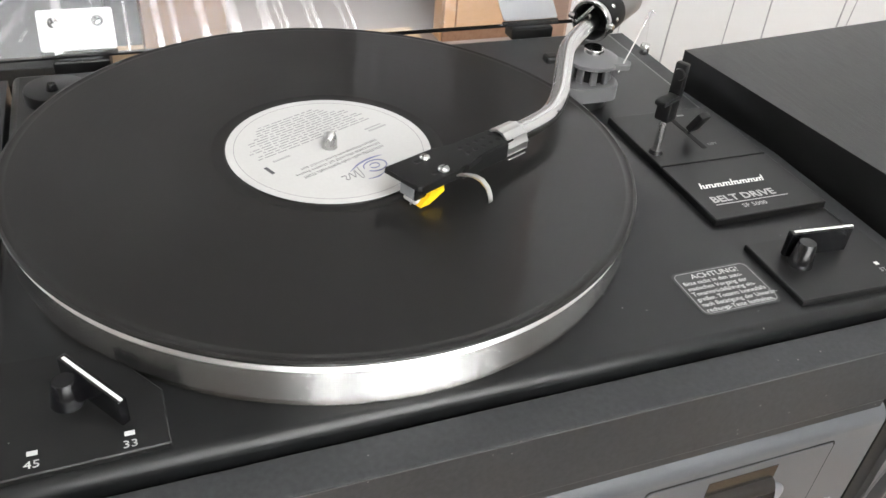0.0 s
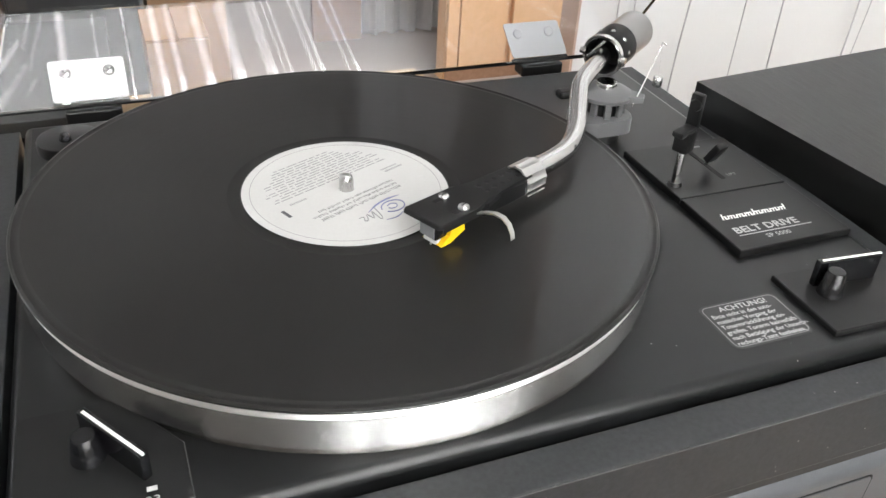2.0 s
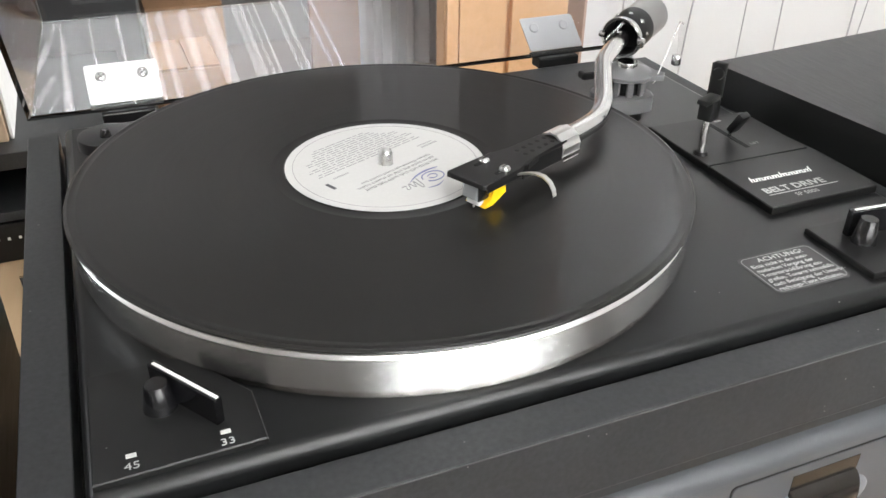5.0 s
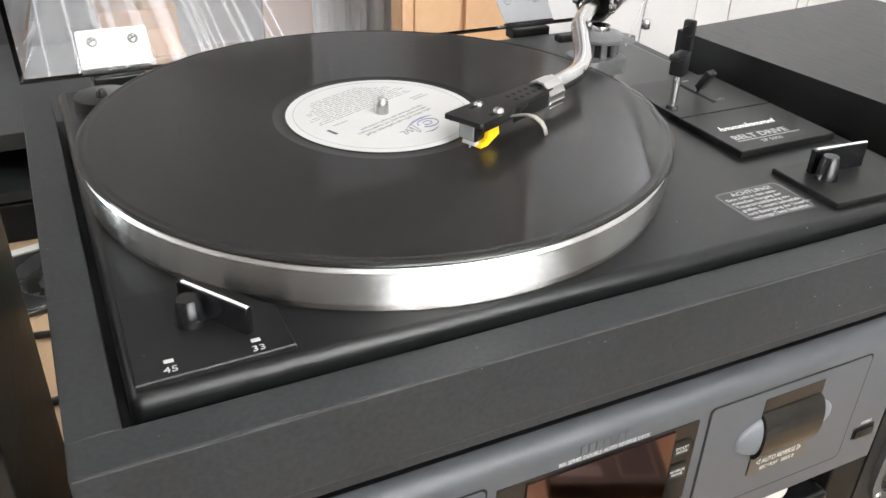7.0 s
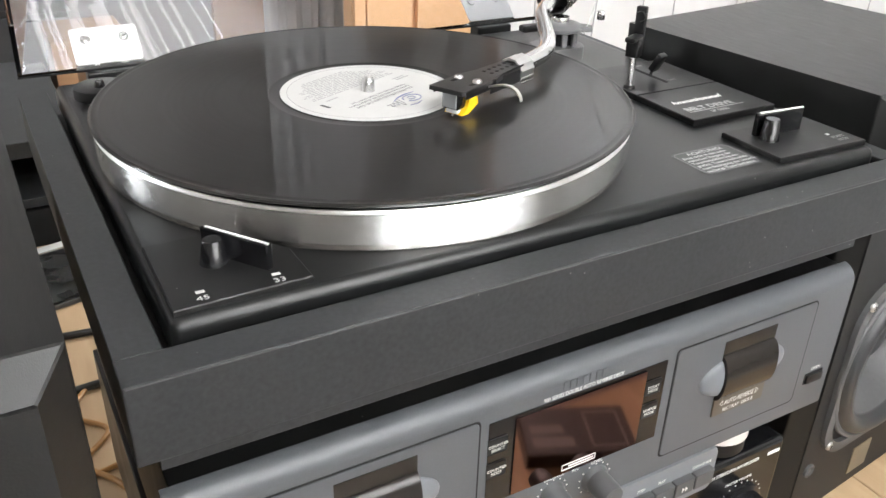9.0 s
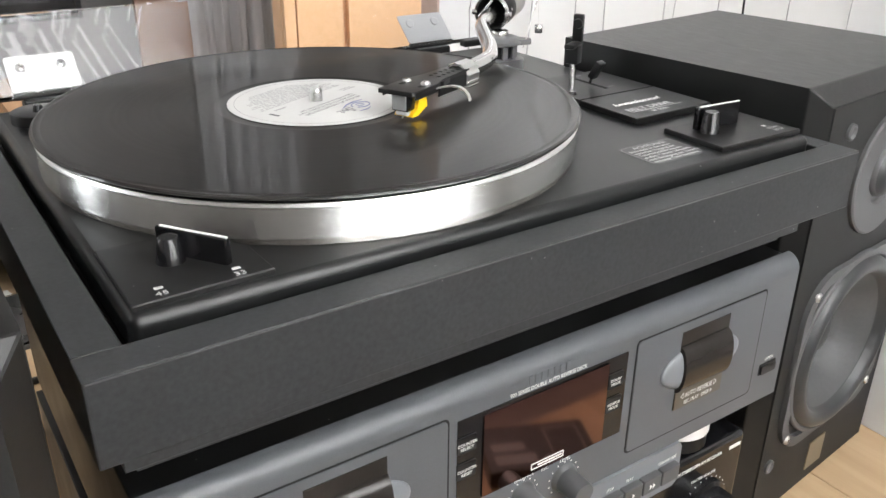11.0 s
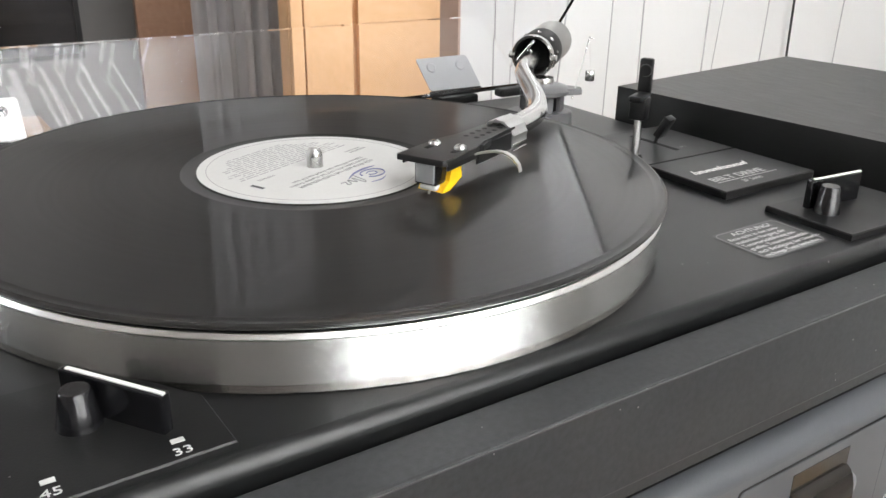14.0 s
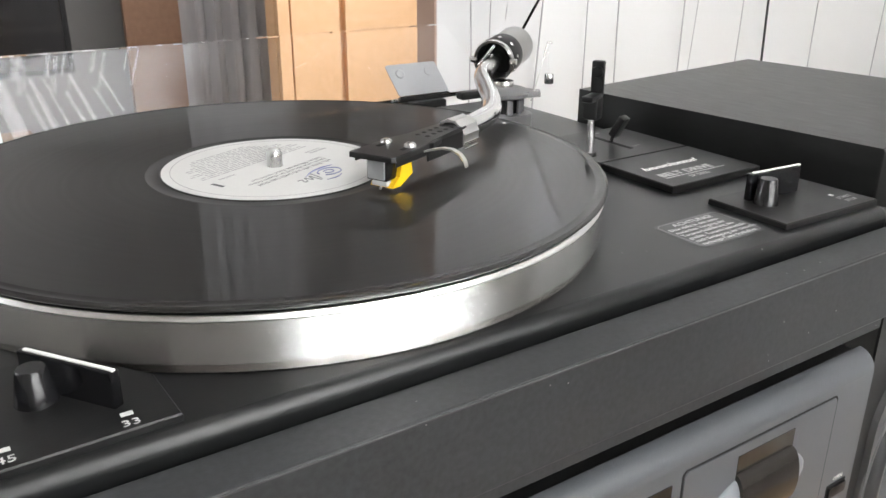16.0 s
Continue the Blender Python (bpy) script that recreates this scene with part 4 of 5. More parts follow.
def lever(t):
    """Lift lever post with its swivelling rest, and the small cueing lever."""
    b, d = Vector((0.1845, -0.0135, R - 0.0190)), Vector((0, 0, 1))
    ob = part("arm_rest_post", lathe([(0, 0.0), (0.0022, 0.0), (0.0022, 0.024), (0, 0.024)], 24, axis_pose(b, d)), M_CHROME, t, "chromed arm rest post", 40)
    part("post_foot", lathe([(0, 0.0022), (0.0034, 0.0020), (0.0042, 0.0), (0, 0.0)], 24, axis_pose(b, d)), M_BLACK, ob, "", 40)
    m = Matrix.Translation((b.x, b.y, R)) @ pose(0, 0, 0, 0, 0, 25)
    bm = bmesh.new()
    add_box(bm, -0.0045, 0.0045, -0.0045, 0.0045, 0.0020, 0.0145, 0.0012, 2, m)
    add_box(bm, -0.0100, 0.0060, -0.0035, 0.0035, 0.0125, 0.0160, 0.0012, 2, m)
    add_box(bm, 0.0040, 0.0085, -0.0030, 0.0040, 0.0130, 0.0335, 0.0010, 2, m)
    lathe([(0, 0.0014), (0.0030, 0.0014), (0.0034, 0), (0.0030, -0.0014), (0, -0.0014)], 20, m @ Matrix.Translation((0.0040, 0, 0.0275)) @ axis_pose((0, 0, 0), (1, 0, 0)), bm)
    part("arm_rest", bm, M_BLACK, ob, "black plastic arm rest clip", 40)
    s = part("cue_lever", tube([(0.2165, 0.0020, R - 0.020), (0.2150, -0.0010, R - 0.0135)], 0.0011, 10, 2), M_STEEL, t)
    cm = axis_pose((0.2150, -0.0015, R - 0.0140), (0.12, -0.45, 0.85))
    bm = bmesh.new()
    add_box(bm, -0.0040, 0.0040, -0.0022, 0.0022, 0.0, 0.0135, 0.0008, 2, cm)
    part("cue_grip", bm, M_BLACK, s, "black lever grip", 40)


turntable()


# ---- the record ----
def record():
    r = thing("vinyl_record", "black twelve-inch vinyl record with a white paper label", "record")
    prof = [(0.0037, 0.0), (0.0502, 0.0), (0.0508, -0.0004), (0.0555, -0.0004), (0.0565, -0.0001), (0.0569, -0.0001), (0.1451, -0.0001), (0.1455, -0.0001), (0.1462, -0.0004), (0.1478, -0.0003), (0.1490, 0.0), (0.1502, -0.0004), (0.1507, -0.0010), (0.1500, -0.0017), (0.1470, -0.0020), (0.0037, -0.0020)]
    disc = part("disc", lathe(prof, 256, Matrix.Translation((0, 0, R)), closed=True), M_VINYL, r, "grooved black vinyl disc", 30)
    lab = part("record_label", lathe([(0.0037, 0.00005), (0.0500, 0.00005), (0.0500, 0.00022), (0.0037, 0.00022)], 128, Matrix.Translation((0, 0, R)), closed=True), M_PAPER, r, "white paper label with dark print", 30)
    z = R + 0.00024
    # print turned as it stands at the time of the still record
    m = pose(0, 0, z, 0, 0, 205)
    for rr in (0.0460,):
        part("label_ring", lathe([(rr, 0.0), (rr + 0.0003, 0.0), (rr + 0.0003, 0.00005), (rr, 0.00005)], 96, Matrix.Translation((0, 0, z)), closed=True), M_GREYINK, lab)
    bm = bmesh.new()
    rnd = random.Random(5)
    for k in range(13):
        y = -0.0105 - k * 0.0021
        half = math.sqrt(0.041 ** 2 - y * y) * (0.75 + 0.2 * rnd.random())
        x = -half
        while x < half:
            w = rnd.uniform(0.002, 0.007)
            add_box(bm, x, min(x + w, half), y - 0.00035, y + 0.00035, 0, 0.00004, m=m)
            x += w + 0.0011
    part("small_print", bm, M_GREYINK, lab, "lines of small grey print")
    bm = bmesh.new()
    for y, x0, x1, h in ((0.0150, -0.0215, 0.0215, 0.0011), (0.0116, -0.0220, 0.0225, 0.0009), (0.0085, -0.0225, 0.0215, 0.0009)):
        x = x0
        while x < x1:
            for j in range(rnd.randint(3, 8)):
                hh = h * rnd.uniform(0.65, 1.0)
                add_box(bm, x, x + 0.00032, y - h, y - h + 2 * hh, 0, 0.00004, m=m)
                if rnd.random() < 0.7:
                    yy = y - h + rnd.choice((0.0, 0.9, 1.7)) * h
                    add_box(bm, x, x + 0.00085, yy, yy + 0.0003, 0, 0.00004, m=m)
                x += 0.00115
            x += 0.0009
    part("title_print", bm, M_INK, lab, "dark title bars")
    text("side_number", "1", 0.0092, m @ pose(0.0330, -0.0030, 0.0), M_INK, lab, width=1.3, bold=0.00025)
    bm, bs = bmesh.new(), bmesh.new()
    for k in range(9):
        add_box(bm, 0.0205 + 0.0011 * k, 0.0211 + 0.0011 * k, -0.0058, -0.0044, 0, 0.00004, m=m)
        add_box(bs, -0.0370 + 0.0013 * k, -0.0362 + 0.0013 * k, -0.0010, 0.0004, 0, 0.00004, m=m)
        add_box(bs, -0.0355 + 0.0012 * k, -0.0347 + 0.0012 * k, -0.0032, -0.0022, 0, 0.00004, m=m)
    part("code_print", bm, M_GREYINK, lab, "short grey bars")
    part("system_print", bs, M_GREYINK, lab, "short grey bars")
    def stroke(name, pts, rad, material=M_BLUE):
        part(name, tube([tuple(m @ Vector((x, y, 0.00005))) for x, y in pts], rad, 6, 4), material, lab)
    # a round mark of two open loops, a few slanted strokes and a swash below them
    stroke("label_mark", [(-0.0060 + 0.0062 * math.cos(a), 0.0268 + 0.0046 * math.sin(a)) for a in [0.5 + 0.4 * k for k in range(15)]], 0.00032)
    stroke("label_mark", [(-0.0058 + 0.0026 * math.cos(a), 0.0266 + 0.0020 * math.sin(a)) for a in [0.1 + 0.5 * k for k in range(12)]], 0.00026)
    stroke("label_mark", [(0.0020, 0.0225), (0.0040, 0.0300), (0.0058, 0.0318), (0.0055, 0.0280), (0.0050, 0.0240), (0.0080, 0.0292), (0.0085, 0.0245), (0.0110, 0.0286), (0.0128, 0.0282), (0.0112, 0.0255), (0.0135, 0.0250)], 0.00024, M_GREYINK)
    stroke("label_swash", [(-0.0150, 0.0212), (-0.0080, 0.0203), (0.0000, 0.0212), (0.0070, 0.0240)], [0.00012, 0.0005, 0.00045, 0.00012])
    stroke("label_swash", [(-0.0065, 0.0335), (-0.0010, 0.0352), (0.0045, 0.0340)], [0.00012, 0.00035, 0.00012])


record()


# ---- the cassette deck ----
FY = -0.1540  # plane of the fascias


def cassette_deck():
    d = thing("cassette_deck", "graphite grey double cassette deck below the record player", "cassette deck")
    x0, x1, zt, zb = -0.1650, 0.2690, R - 0.1078, R - 0.2145
    part("body", box(x0 + 0.004, x1 - 0.004, FY + 0.0104, 0.14, zb + 0.004, zt - 0.001, 0.001), M_BLACK, d, "black sheet metal case")
    # fascia with a rolled top edge
    prof = [(FY + 0.0102 * (1 - math.sin(radians(a))), zt - 0.0108 * (1 - math.cos(radians(a)))) for a in range(0, 91, 10)] + [(FY, zb), (FY + 0.0102, zb)]
    bm = bmesh.new()
    ends = []
    for x in (x0, x1):
        ends.append([bm.verts.new((x, y, z)) for y, z in prof])
    n = len(prof)
    for k in range(n):
        bm.faces.new((ends[0][k], ends[0][(k + 1) % n], ends[1][(k + 1) % n], ends[1][k]))
    bm.faces.new(ends[0][::-1]), bm.faces.new(ends[1])
    part("fascia", bm, M_FASCIA, d, "graphite fascia with rolled top edge", 35)
    def plate(name, a, b, c, e, y, material, parent, label="", r=0.002, depth=0.003, bevel=0.0004):
        return part(name, rounded_plate(a, b, c, e, r, 0, depth, bevel, Matrix.Translation((0, y, 0)) @ FRONT), material, parent, label)
    for ox, deck_name in ((0.0, "B"), (-0.2495, "A")):
        plate("door_gap", 0.1190 + ox, 0.2380 + ox, R - 0.2032, R - 0.1224, FY + 0.0020, M_GROOVE, d, r=0.003, depth=0.0022)
        door = plate("cassette_door", 0.1202 + ox, 0.2368 + ox, R - 0.2020, R - 0.1235, FY + 0.0026, M_FASCIA, d, "grey cassette door", 0.0025, 0.0032, 0.0006)
        cx, cz = 0.1785 + ox, R - 0.1558
        # lying oval bulge with silver ends
        dome = bmesh.new()
        bmesh.ops.create_uvsphere(dome, u_segments=40, v_segments=20, radius=1.0)
        bmesh.ops.transform(dome, matrix=Matrix.Translation((cx, FY - 0.0006, cz)) @ Matrix.Diagonal((0.0362, 0.0056, 0.0158, 1)), verts=dome.verts)
        part("door_dome", dome, M_FASCIA2, door, "smooth silver-grey bulge", 60)
        # smoked window: flat above, rolled over the bulge below
        bm = bmesh.new()
        rows = []
        outline = [(-0.0007, R - 0.1292), (-0.0007, R - 0.1395)]
        for k in range(1, 14):
            a = math.pi * k / 14
            outline.append((-0.0007 + 0.0063 * math.sin(a), cz + 0.0162 * math.cos(a)))
        outline += [(-0.0007, R - 0.1722), (-0.0014, R - 0.1722), (-0.0014, R - 0.1292)]
        for out, zz in outline:
            rows.append([bm.verts.new((cx + sx, FY - 0.0016 - out, zz)) for sx in (-0.0205, 0.0232)])
        for a, c in zip(rows, rows[1:] + rows[:1]):
            bm.faces.new((a[0], a[1], c[1], c[0]))
        bm.faces.new([r_[0] for r_ in rows]), bm.faces.new([r_[1] for r_ in rows][::-1])
        part("door_window", bm, M_SMOKE, door, "smoked brown bowed window", 60)
        plate("door_legend", 0.1582 + ox, 0.2022 + ox, R - 0.1856, R - 0.1724, FY - 0.0004, M_BRONZE, door, "dark bronze legend strip", 0.0004, 0.0012, 0.0)
        text("legend_print", "\u25c1 AUTO REVERSE \u25b7", 0.0052, Matrix.Translation((0.1802 + ox, FY - 0.0018, R - 0.1788)) @ FRONT, M_WHITE, door, "CENTER", width=0.72)
        text("legend_print", "REC / PLAY \u00b7 DECK " + deck_name, 0.0040, Matrix.Translation((0.1802 + ox, FY - 0.0018, R - 0.1838)) @ FRONT, M_WHITE, door, "CENTER", width=0.72)
    # open button
    plate("button_well", 0.2450, 0.2625, R - 0.1925, R - 0.1835, FY + 0.0015, M_GROOVE, d, r=0.0008, depth=0.0018, bevel=0)
    plate("open_button", 0.2460, 0.2615, R - 0.1915, R - 0.1850, FY + 0.0005, M_BLACK, d, "black open button", 0.0006, 0.0022, 0.0004)
    text("button_print", "OPEN", 0.0034, Matrix.Translation((0.2540, FY - 0.0003, R - 0.1815)) @ FRONT, M_WHITE, d, "CENTER")
    # display
    dp = plate("display_surround", -0.0066, 0.1125, R - 0.1830, R - 0.1268, FY + 0.0018, M_GLOSS, d, "glossy black display surround", 0.0006, 0.0022, 0.0)
    plate("display_window", 0.0095, 0.0970, R - 0.1818, R - 0.1290, FY - 0.0003, M_DISPLAY, dp, "reddish brown display window", 0.0004, 0.0010, 0.0002)
    for bx, words in ((0.1035, (("DOLBY", "MODE"), ("REVERSE", "MODE"))), (-0.0010, (("COUNTER", "SELECT"), ("COUNTER", "RESET")))):
        for k, ws in enumerate(words):
            bz = R - 0.1440 - 0.0165 * k
            plate("mode_button", bx - 0.0058, bx + 0.0058, bz - 0.0035, bz + 0.0065, FY + 0.0004, M_BLACK, dp, "", 0.0005, 0.0016, 0.0004)
            for j, w in enumerate(ws):
                text("button_print", w, 0.0026, Matrix.Translation((bx, FY - 0.0014, bz + 0.0012 - 0.0027 * j)) @ FRONT, M_WHITE, dp, "CENTER")
    # maker's relief mark as plain upright bars, and the line below it
    bm = bmesh.new()
    for k in range(7):
        xa = 0.0385 + k * 0.0043
        add_box(bm, xa, xa + (0.0010 if k == 2 or k == 4 else 0.0030), FY - 0.0006, FY + 0.0002, R - 0.1222, R - 0.1165, 0.0003, 1)
    part("relief_mark", bm, M_FASCIA, d)
    text("series_print", "900 SERIES DOUBLE AUTO REVERSE DECK", 0.0036, Matrix.Translation((0.0265, FY - 0.0003, R - 0.1258)) @ FRONT, M_WHITE, d, width=0.80)
    # noise reduction mark
    bm = bmesh.new()
    add_box(bm, 0.0430, 0.0665, FY - 0.0017, FY - 0.0012, R - 0.1793, R - 0.1789)
    add_box(bm, 0.0430, 0.0665, FY - 0.0017, FY - 0.0012, R - 0.1757, R - 0.1753)
    add_box(bm, 0.0430, 0.0434, FY - 0.0017, FY - 0.0012, R - 0.1793, R - 0.1753)
    add_box(bm, 0.0661, 0.0665, FY - 0.0017, FY - 0.0012, R - 0.1793, R - 0.1753)
    add_box(bm, 0.0476, 0.0652, FY - 0.0017, FY - 0.0012, R - 0.1777, R - 0.1770)
    part("system_mark", bm, M_WHITE, d)
    # lower control strip
    strip = plate("control_strip", 0.0200, 0.1730, R - 0.2500, R - 0.2150, FY + 0.004, M_FASCIA2, d, "lighter grey control strip", 0.004, 0.0055, 0.0012)
    for kx, kz, kr, word in ((0.0395, R - 0.1955, 0.0075, "BALANCE"), (0.0698, R - 0.1975, 0.0085, "LEVEL")):
        km = Matrix.Translation((kx, FY, kz)) @ FRONT
        kn = part("rotary_knob", lathe([(kr + 0.0010, 0.0), (kr + 0.0006, 0.0015), (kr * 0.93, 0.003), (kr * 0.86, 0.0165), (kr * 0.78, 0.0178), (0, 0.0180)], 40, km), M_GREYP, d, "dark grey rotary knob", 35)
        for a in range(11):
            an = radians(-130 + 26 * a)
            part("scale_dot", box(-0.0004, 0.0004, kr + 0.0022, kr + 0.0032, 0.0, 0.00015, m=km @ pose(0, 0, 0, 0, 0, math.degrees(an))), M_WHITE, kn)
        text("knob_print", word, 0.0032, Matrix.Translation((kx, FY - 0.0002, kz + kr + 0.0036)) @ FRONT, M_WHITE, d, "CENTER")
    text("knob_print", "REC", 0.0030, Matrix.Translation((0.0545, FY - 0.0002, R - 0.1850)) @ FRONT, M_WHITE, d, "CENTER")
    for k, (bx, word, sign) in enumerate(((0.1010, "STOP", "\u25a0"), (0.1180, "PLAY", "\u25b6"), (0.1350, "", "\u25b6\u25b6"), (0.1520, "CHANGE SIDE", ""))):
        bz0, bz1 = R - 0.2400, R - 0.2280
        part("key", box(bx, bx + 0.0160, FY - 0.0062, FY + 0.002, bz0, bz1, 0.0008, 2), M_GREYP, strip, "dark grey key", 40)
        if word:
            text("key_print", word, 0.0031, Matrix.Translation((bx + 0.008, FY - 0.00165, bz1 + 0.0022)) @ FRONT, M_WHITE, strip, "CENTER", width=0.85)
        if sign:
            text("key_sign", sign, 0.0048, Matrix.Translation((bx + 0.008, FY - 0.0063, bz0 + 0.0035)) @ FRONT, M_WHITE, strip, "CENTER", width=0.6)
    # round feet with a bright band
    for fx in (0.1960, -0.0900):
        for fy in (FY + 0.0235, 0.09):
            f = part("foot", lathe([(0, 0.0), (0.0205, 0.0), (0.0210, -0.0010), (0.0215, -0.0232), (0, -0.0232)], 40, Matrix.Translation((fx, fy, zb + 0.002))), M_BLACK, d, "black foot with silver band", 40)
            part("foot_band", lathe([(0.0212, -0.0020), (0.0222, -0.0026), (0.0224, -0.0120), (0.0214, -0.0130)], 48, Matrix.Translation((fx, fy, zb + 0.002)), closed=True), M_BAND, f, "bright silver band", 30)


cassette_deck()


def receiver():
    r = thing("receiver", "black stereo receiver standing on the floor", "receiver")
    x0, x1, zt = -0.1650, 0.2450, R - 0.2362
    part("body", box(x0 + 0.003, x1 - 0.003, FY + 0.02, 0.17, 0.012, zt - 0.0005, 0.001), M_BLACK, r, "black sheet metal case")
    part("fascia", box(x0, x1, FY, FY + 0.022, 0.012, zt - 0.001, 0.004, 4), M_GLOSS, r, "glossy black fascia with rounded edge", 40)
    text("fascia_print", "FM STEREO/FM-AM RECEIVER", 0.0042, Matrix.Translation((0.1738, FY - 0.0002, R - 0.2480)) @ FRONT, M_WHITE, r, width=0.86)
    part("model_bars", box(0.2285, 0.2400, FY - 0.0003, FY + 0.0002, R - 0.2478, R - 0.2450), M_WHITE, r)
    text("fascia_print", "MASTER VOLUME", 0.0032, Matrix.Translation((0.2040, FY - 0.0002, R - 0.2610)) @ FRONT, M_WHITE, r, "CENTER")
    km = Matrix.Translation((0.2080, FY, R - 0.2870)) @ FRONT
    kn = part("volume_knob", lathe([(0.0215, 0), (0.0210, 0.003), (0.0180, 0.0045), (0.0175, 0.018), (0.0165, 0.020), (0, 0.0205)], 56, km), M_GLOSS, r, "large black volume knob", 35)
    for a in range(21):
        part("scale_dot", box(-0.0003, 0.0003, 0.0228, 0.0238, 0, 0.0002, m=km @ pose(0, 0, 0, 0, 0, -140 + 14 * a)), M_WHITE, kn)
    for fx in (x0 + 0.04, x1 - 0.04):
        for fy in (FY + 0.05, 0.13):
            part("foot", lathe([(0, 0.013), (0.018, 0.013), (0.020, 0.0), (0, 0.0)], 28, Matrix.Translation((fx, fy, 0))), M_BLACK, r, "", 40)


receiver()


# ---- loudspeakers ----
def loudspeaker():
    """Built with its front's lower left corner of the side panel at the origin, front towards -y."""
    s = thing("loudspeaker", "black ash veneer loudspeaker with grey woofer, standing on the floor", "loudspeaker", "pair of loudspeakers")
    W, D, H, C = 0.214, 0.2085, R - 0.0040, 0.012
    cab = bmesh.new()
    back, mid, front = [[cab.verts.new((x, y, z)) for x, z in pts] for y, pts in (
        (D, ((0, 0), (W, 0), (W, H), (0, H))), (0, ((0, 0), (W, 0), (W, H), (0, H))), (-C, ((C, 0), (W - C, 0), (W - C, H - C), (C, H - C))))]
    cab.faces.new(back)
    for p, q in ((back, mid), (mid, front)):
        for k in range(4):
            cab.faces.new((p[k], p[(k + 1) % 4], q[(k + 1) % 4], q[k]))
    bmesh.ops.bevel(cab, geom=[e for e in cab.edges if len(e.link_faces) == 2 and all(v.co.y < D - 0.001 for v in e.verts)], offset=0.0007, segments=1, affect="EDGES")
    part("cabinet", cab, M_VENEER, s, "black wood-grain cabinet with chamfered front edges", 20)
    wx, wz = 0.1060, R - 0.2250
    bm = bmesh.new()
    # front board with a round opening for the woofer
    edges = []
    for pts in ([(C, 0.0005), (W - C, 0.0005), (W - C, H - C - 0.0005), (C, H - C - 0.0005)], [(wx + 0.070 * math.cos(2 * math.pi * k / 48), wz + 0.070 * math.sin(2 * math.pi * k / 48)) for k in range(48)]):
        vs = [bm.verts.new((x, -C - 0.0015, z)) for x, z in pts]
        edges += [bm.edges.new((vs[k], vs[(k + 1) % len(vs)])) for k in range(len(vs))]
    bmesh.ops.triangle_fill(bm, edges=edges, use_beauty=True)
    bmesh.ops.solidify(bm, geom=bm.faces[:], thickness=0.012)
    part("baffle", bm, M_BAFFLE, s, "black front baffle")
    F = Matrix.Translation((0, -C - 0.0015, 0)) @ FRONT
    ring = rounded_ring(wx - 0.0785, wx + 0.0785, wz - 0.0785, wz + 0.0785, 0.036, 0.009, 0, 0.004, F)
    wo = part("woofer", lathe([(0.0800, -0.001), (0.0800, 0.0030), (0.0790, 0.0042), (0.0765, 0.0046), (0.0750, 0.0030), (0.0700, 0.0020), (0.0690, -0.006)], 72, Matrix.Translation((wx, -C - 0.0015, wz)) @ FRONT), M_FRAME, s, "grey cast woofer frame", 30)
    part("corner_flange", ring, M_FRAME, wo)
    part("surround", lathe([(0.0752, 0.0028), (0.0740, 0.0062), (0.0700, 0.0092), (0.0655, 0.0092), (0.0615, 0.0062), (0.0600, 0.0020), (0.0585, 0.0010)], 72, Matrix.Translation((wx, -C - 0.0015, wz)) @ FRONT), M_RUBBER, wo, "black rubber surround", 60)
    part("cone", lathe([(0.0590, 0.0012), (0.0500, -0.0060), (0.0380, -0.0165), (0.0265, -0.0285), (0.0262, -0.0285)], 72, Matrix.Translation((wx, -C - 0.0015, wz)) @ FRONT), M_CONE, wo, "dark grey cone", 60)
    part("dust_cap", lathe([(0.0268, -0.0280), (0.0255, -0.0235), (0.0215, -0.0185), (0.0150, -0.0148), (0.0075, -0.0130), (0, -0.0125)], 56, Matrix.Translation((wx, -C - 0.0015, wz)) @ FRONT), M_RUBBER, wo, "smooth dust cap", 60)
    for sx in (-1, 1):
        for sz in (-1, 1):
            screw(wo, (wx + sx * 0.0668, -C - 0.0058, wz + sz * 0.0640), (0, -1, 0), 0.0038)
    tx, tz = 0.1080, R - 0.0800
    tw = part("tweeter", lathe([(0.0480, 0), (0.0480, 0.0025), (0.0465, 0.0035), (0.0250, 0.0030), (0.0230, 0.0005), (0.0190, 0.0002), (0.0185, 0.0030), (0.0160, 0.0062), (0.0100, 0.0090), (0, 0.0100)], 64, Matrix.Translation((tx, -C - 0.0015, tz)) @ FRONT), M_FRAME, s, "grey round tweeter plate with dome", 35)
    part("tweeter_dome", lathe([(0.0180, 0.0035), (0.0160, 0.0068), (0.0100, 0.0096), (0, 0.0106)], 40, Matrix.Translation((tx, -C - 0.0015, tz)) @ FRONT), M_RUBBER, tw, "", 60)
    for gx, gz in ((0.0400, R - 0.0370), (W - 0.040, R - 0.0370), (0.0250, 0.0530), (W - 0.030, 0.0800)):
        p = part("grille_socket", lathe([(0.0060, 0), (0.0060, 0.0020), (0.0045, 0.0026), (0.0030, 0.0012), (0, 0.0008)], 24, Matrix.Translation((gx, -C - 0.0015, gz)) @ FRONT), M_FRAME, s, "grille socket", 35)
    part("badge", rounded_plate(0.0950, 0.1220, 0.0120, 0.0400, 0.0006, 0, 0.0008, 0.0002, F), M_GOLD, s, "small tarnished metal badge")
    return s


spk = loudspeaker()
spk.matrix_basis = pose(0.2830, -0.1278, 0, 0, 0, 6.0)
left = copy_thing(spk, pose(-0.4015, -0.1790, 0, 0, 0, 0.5))


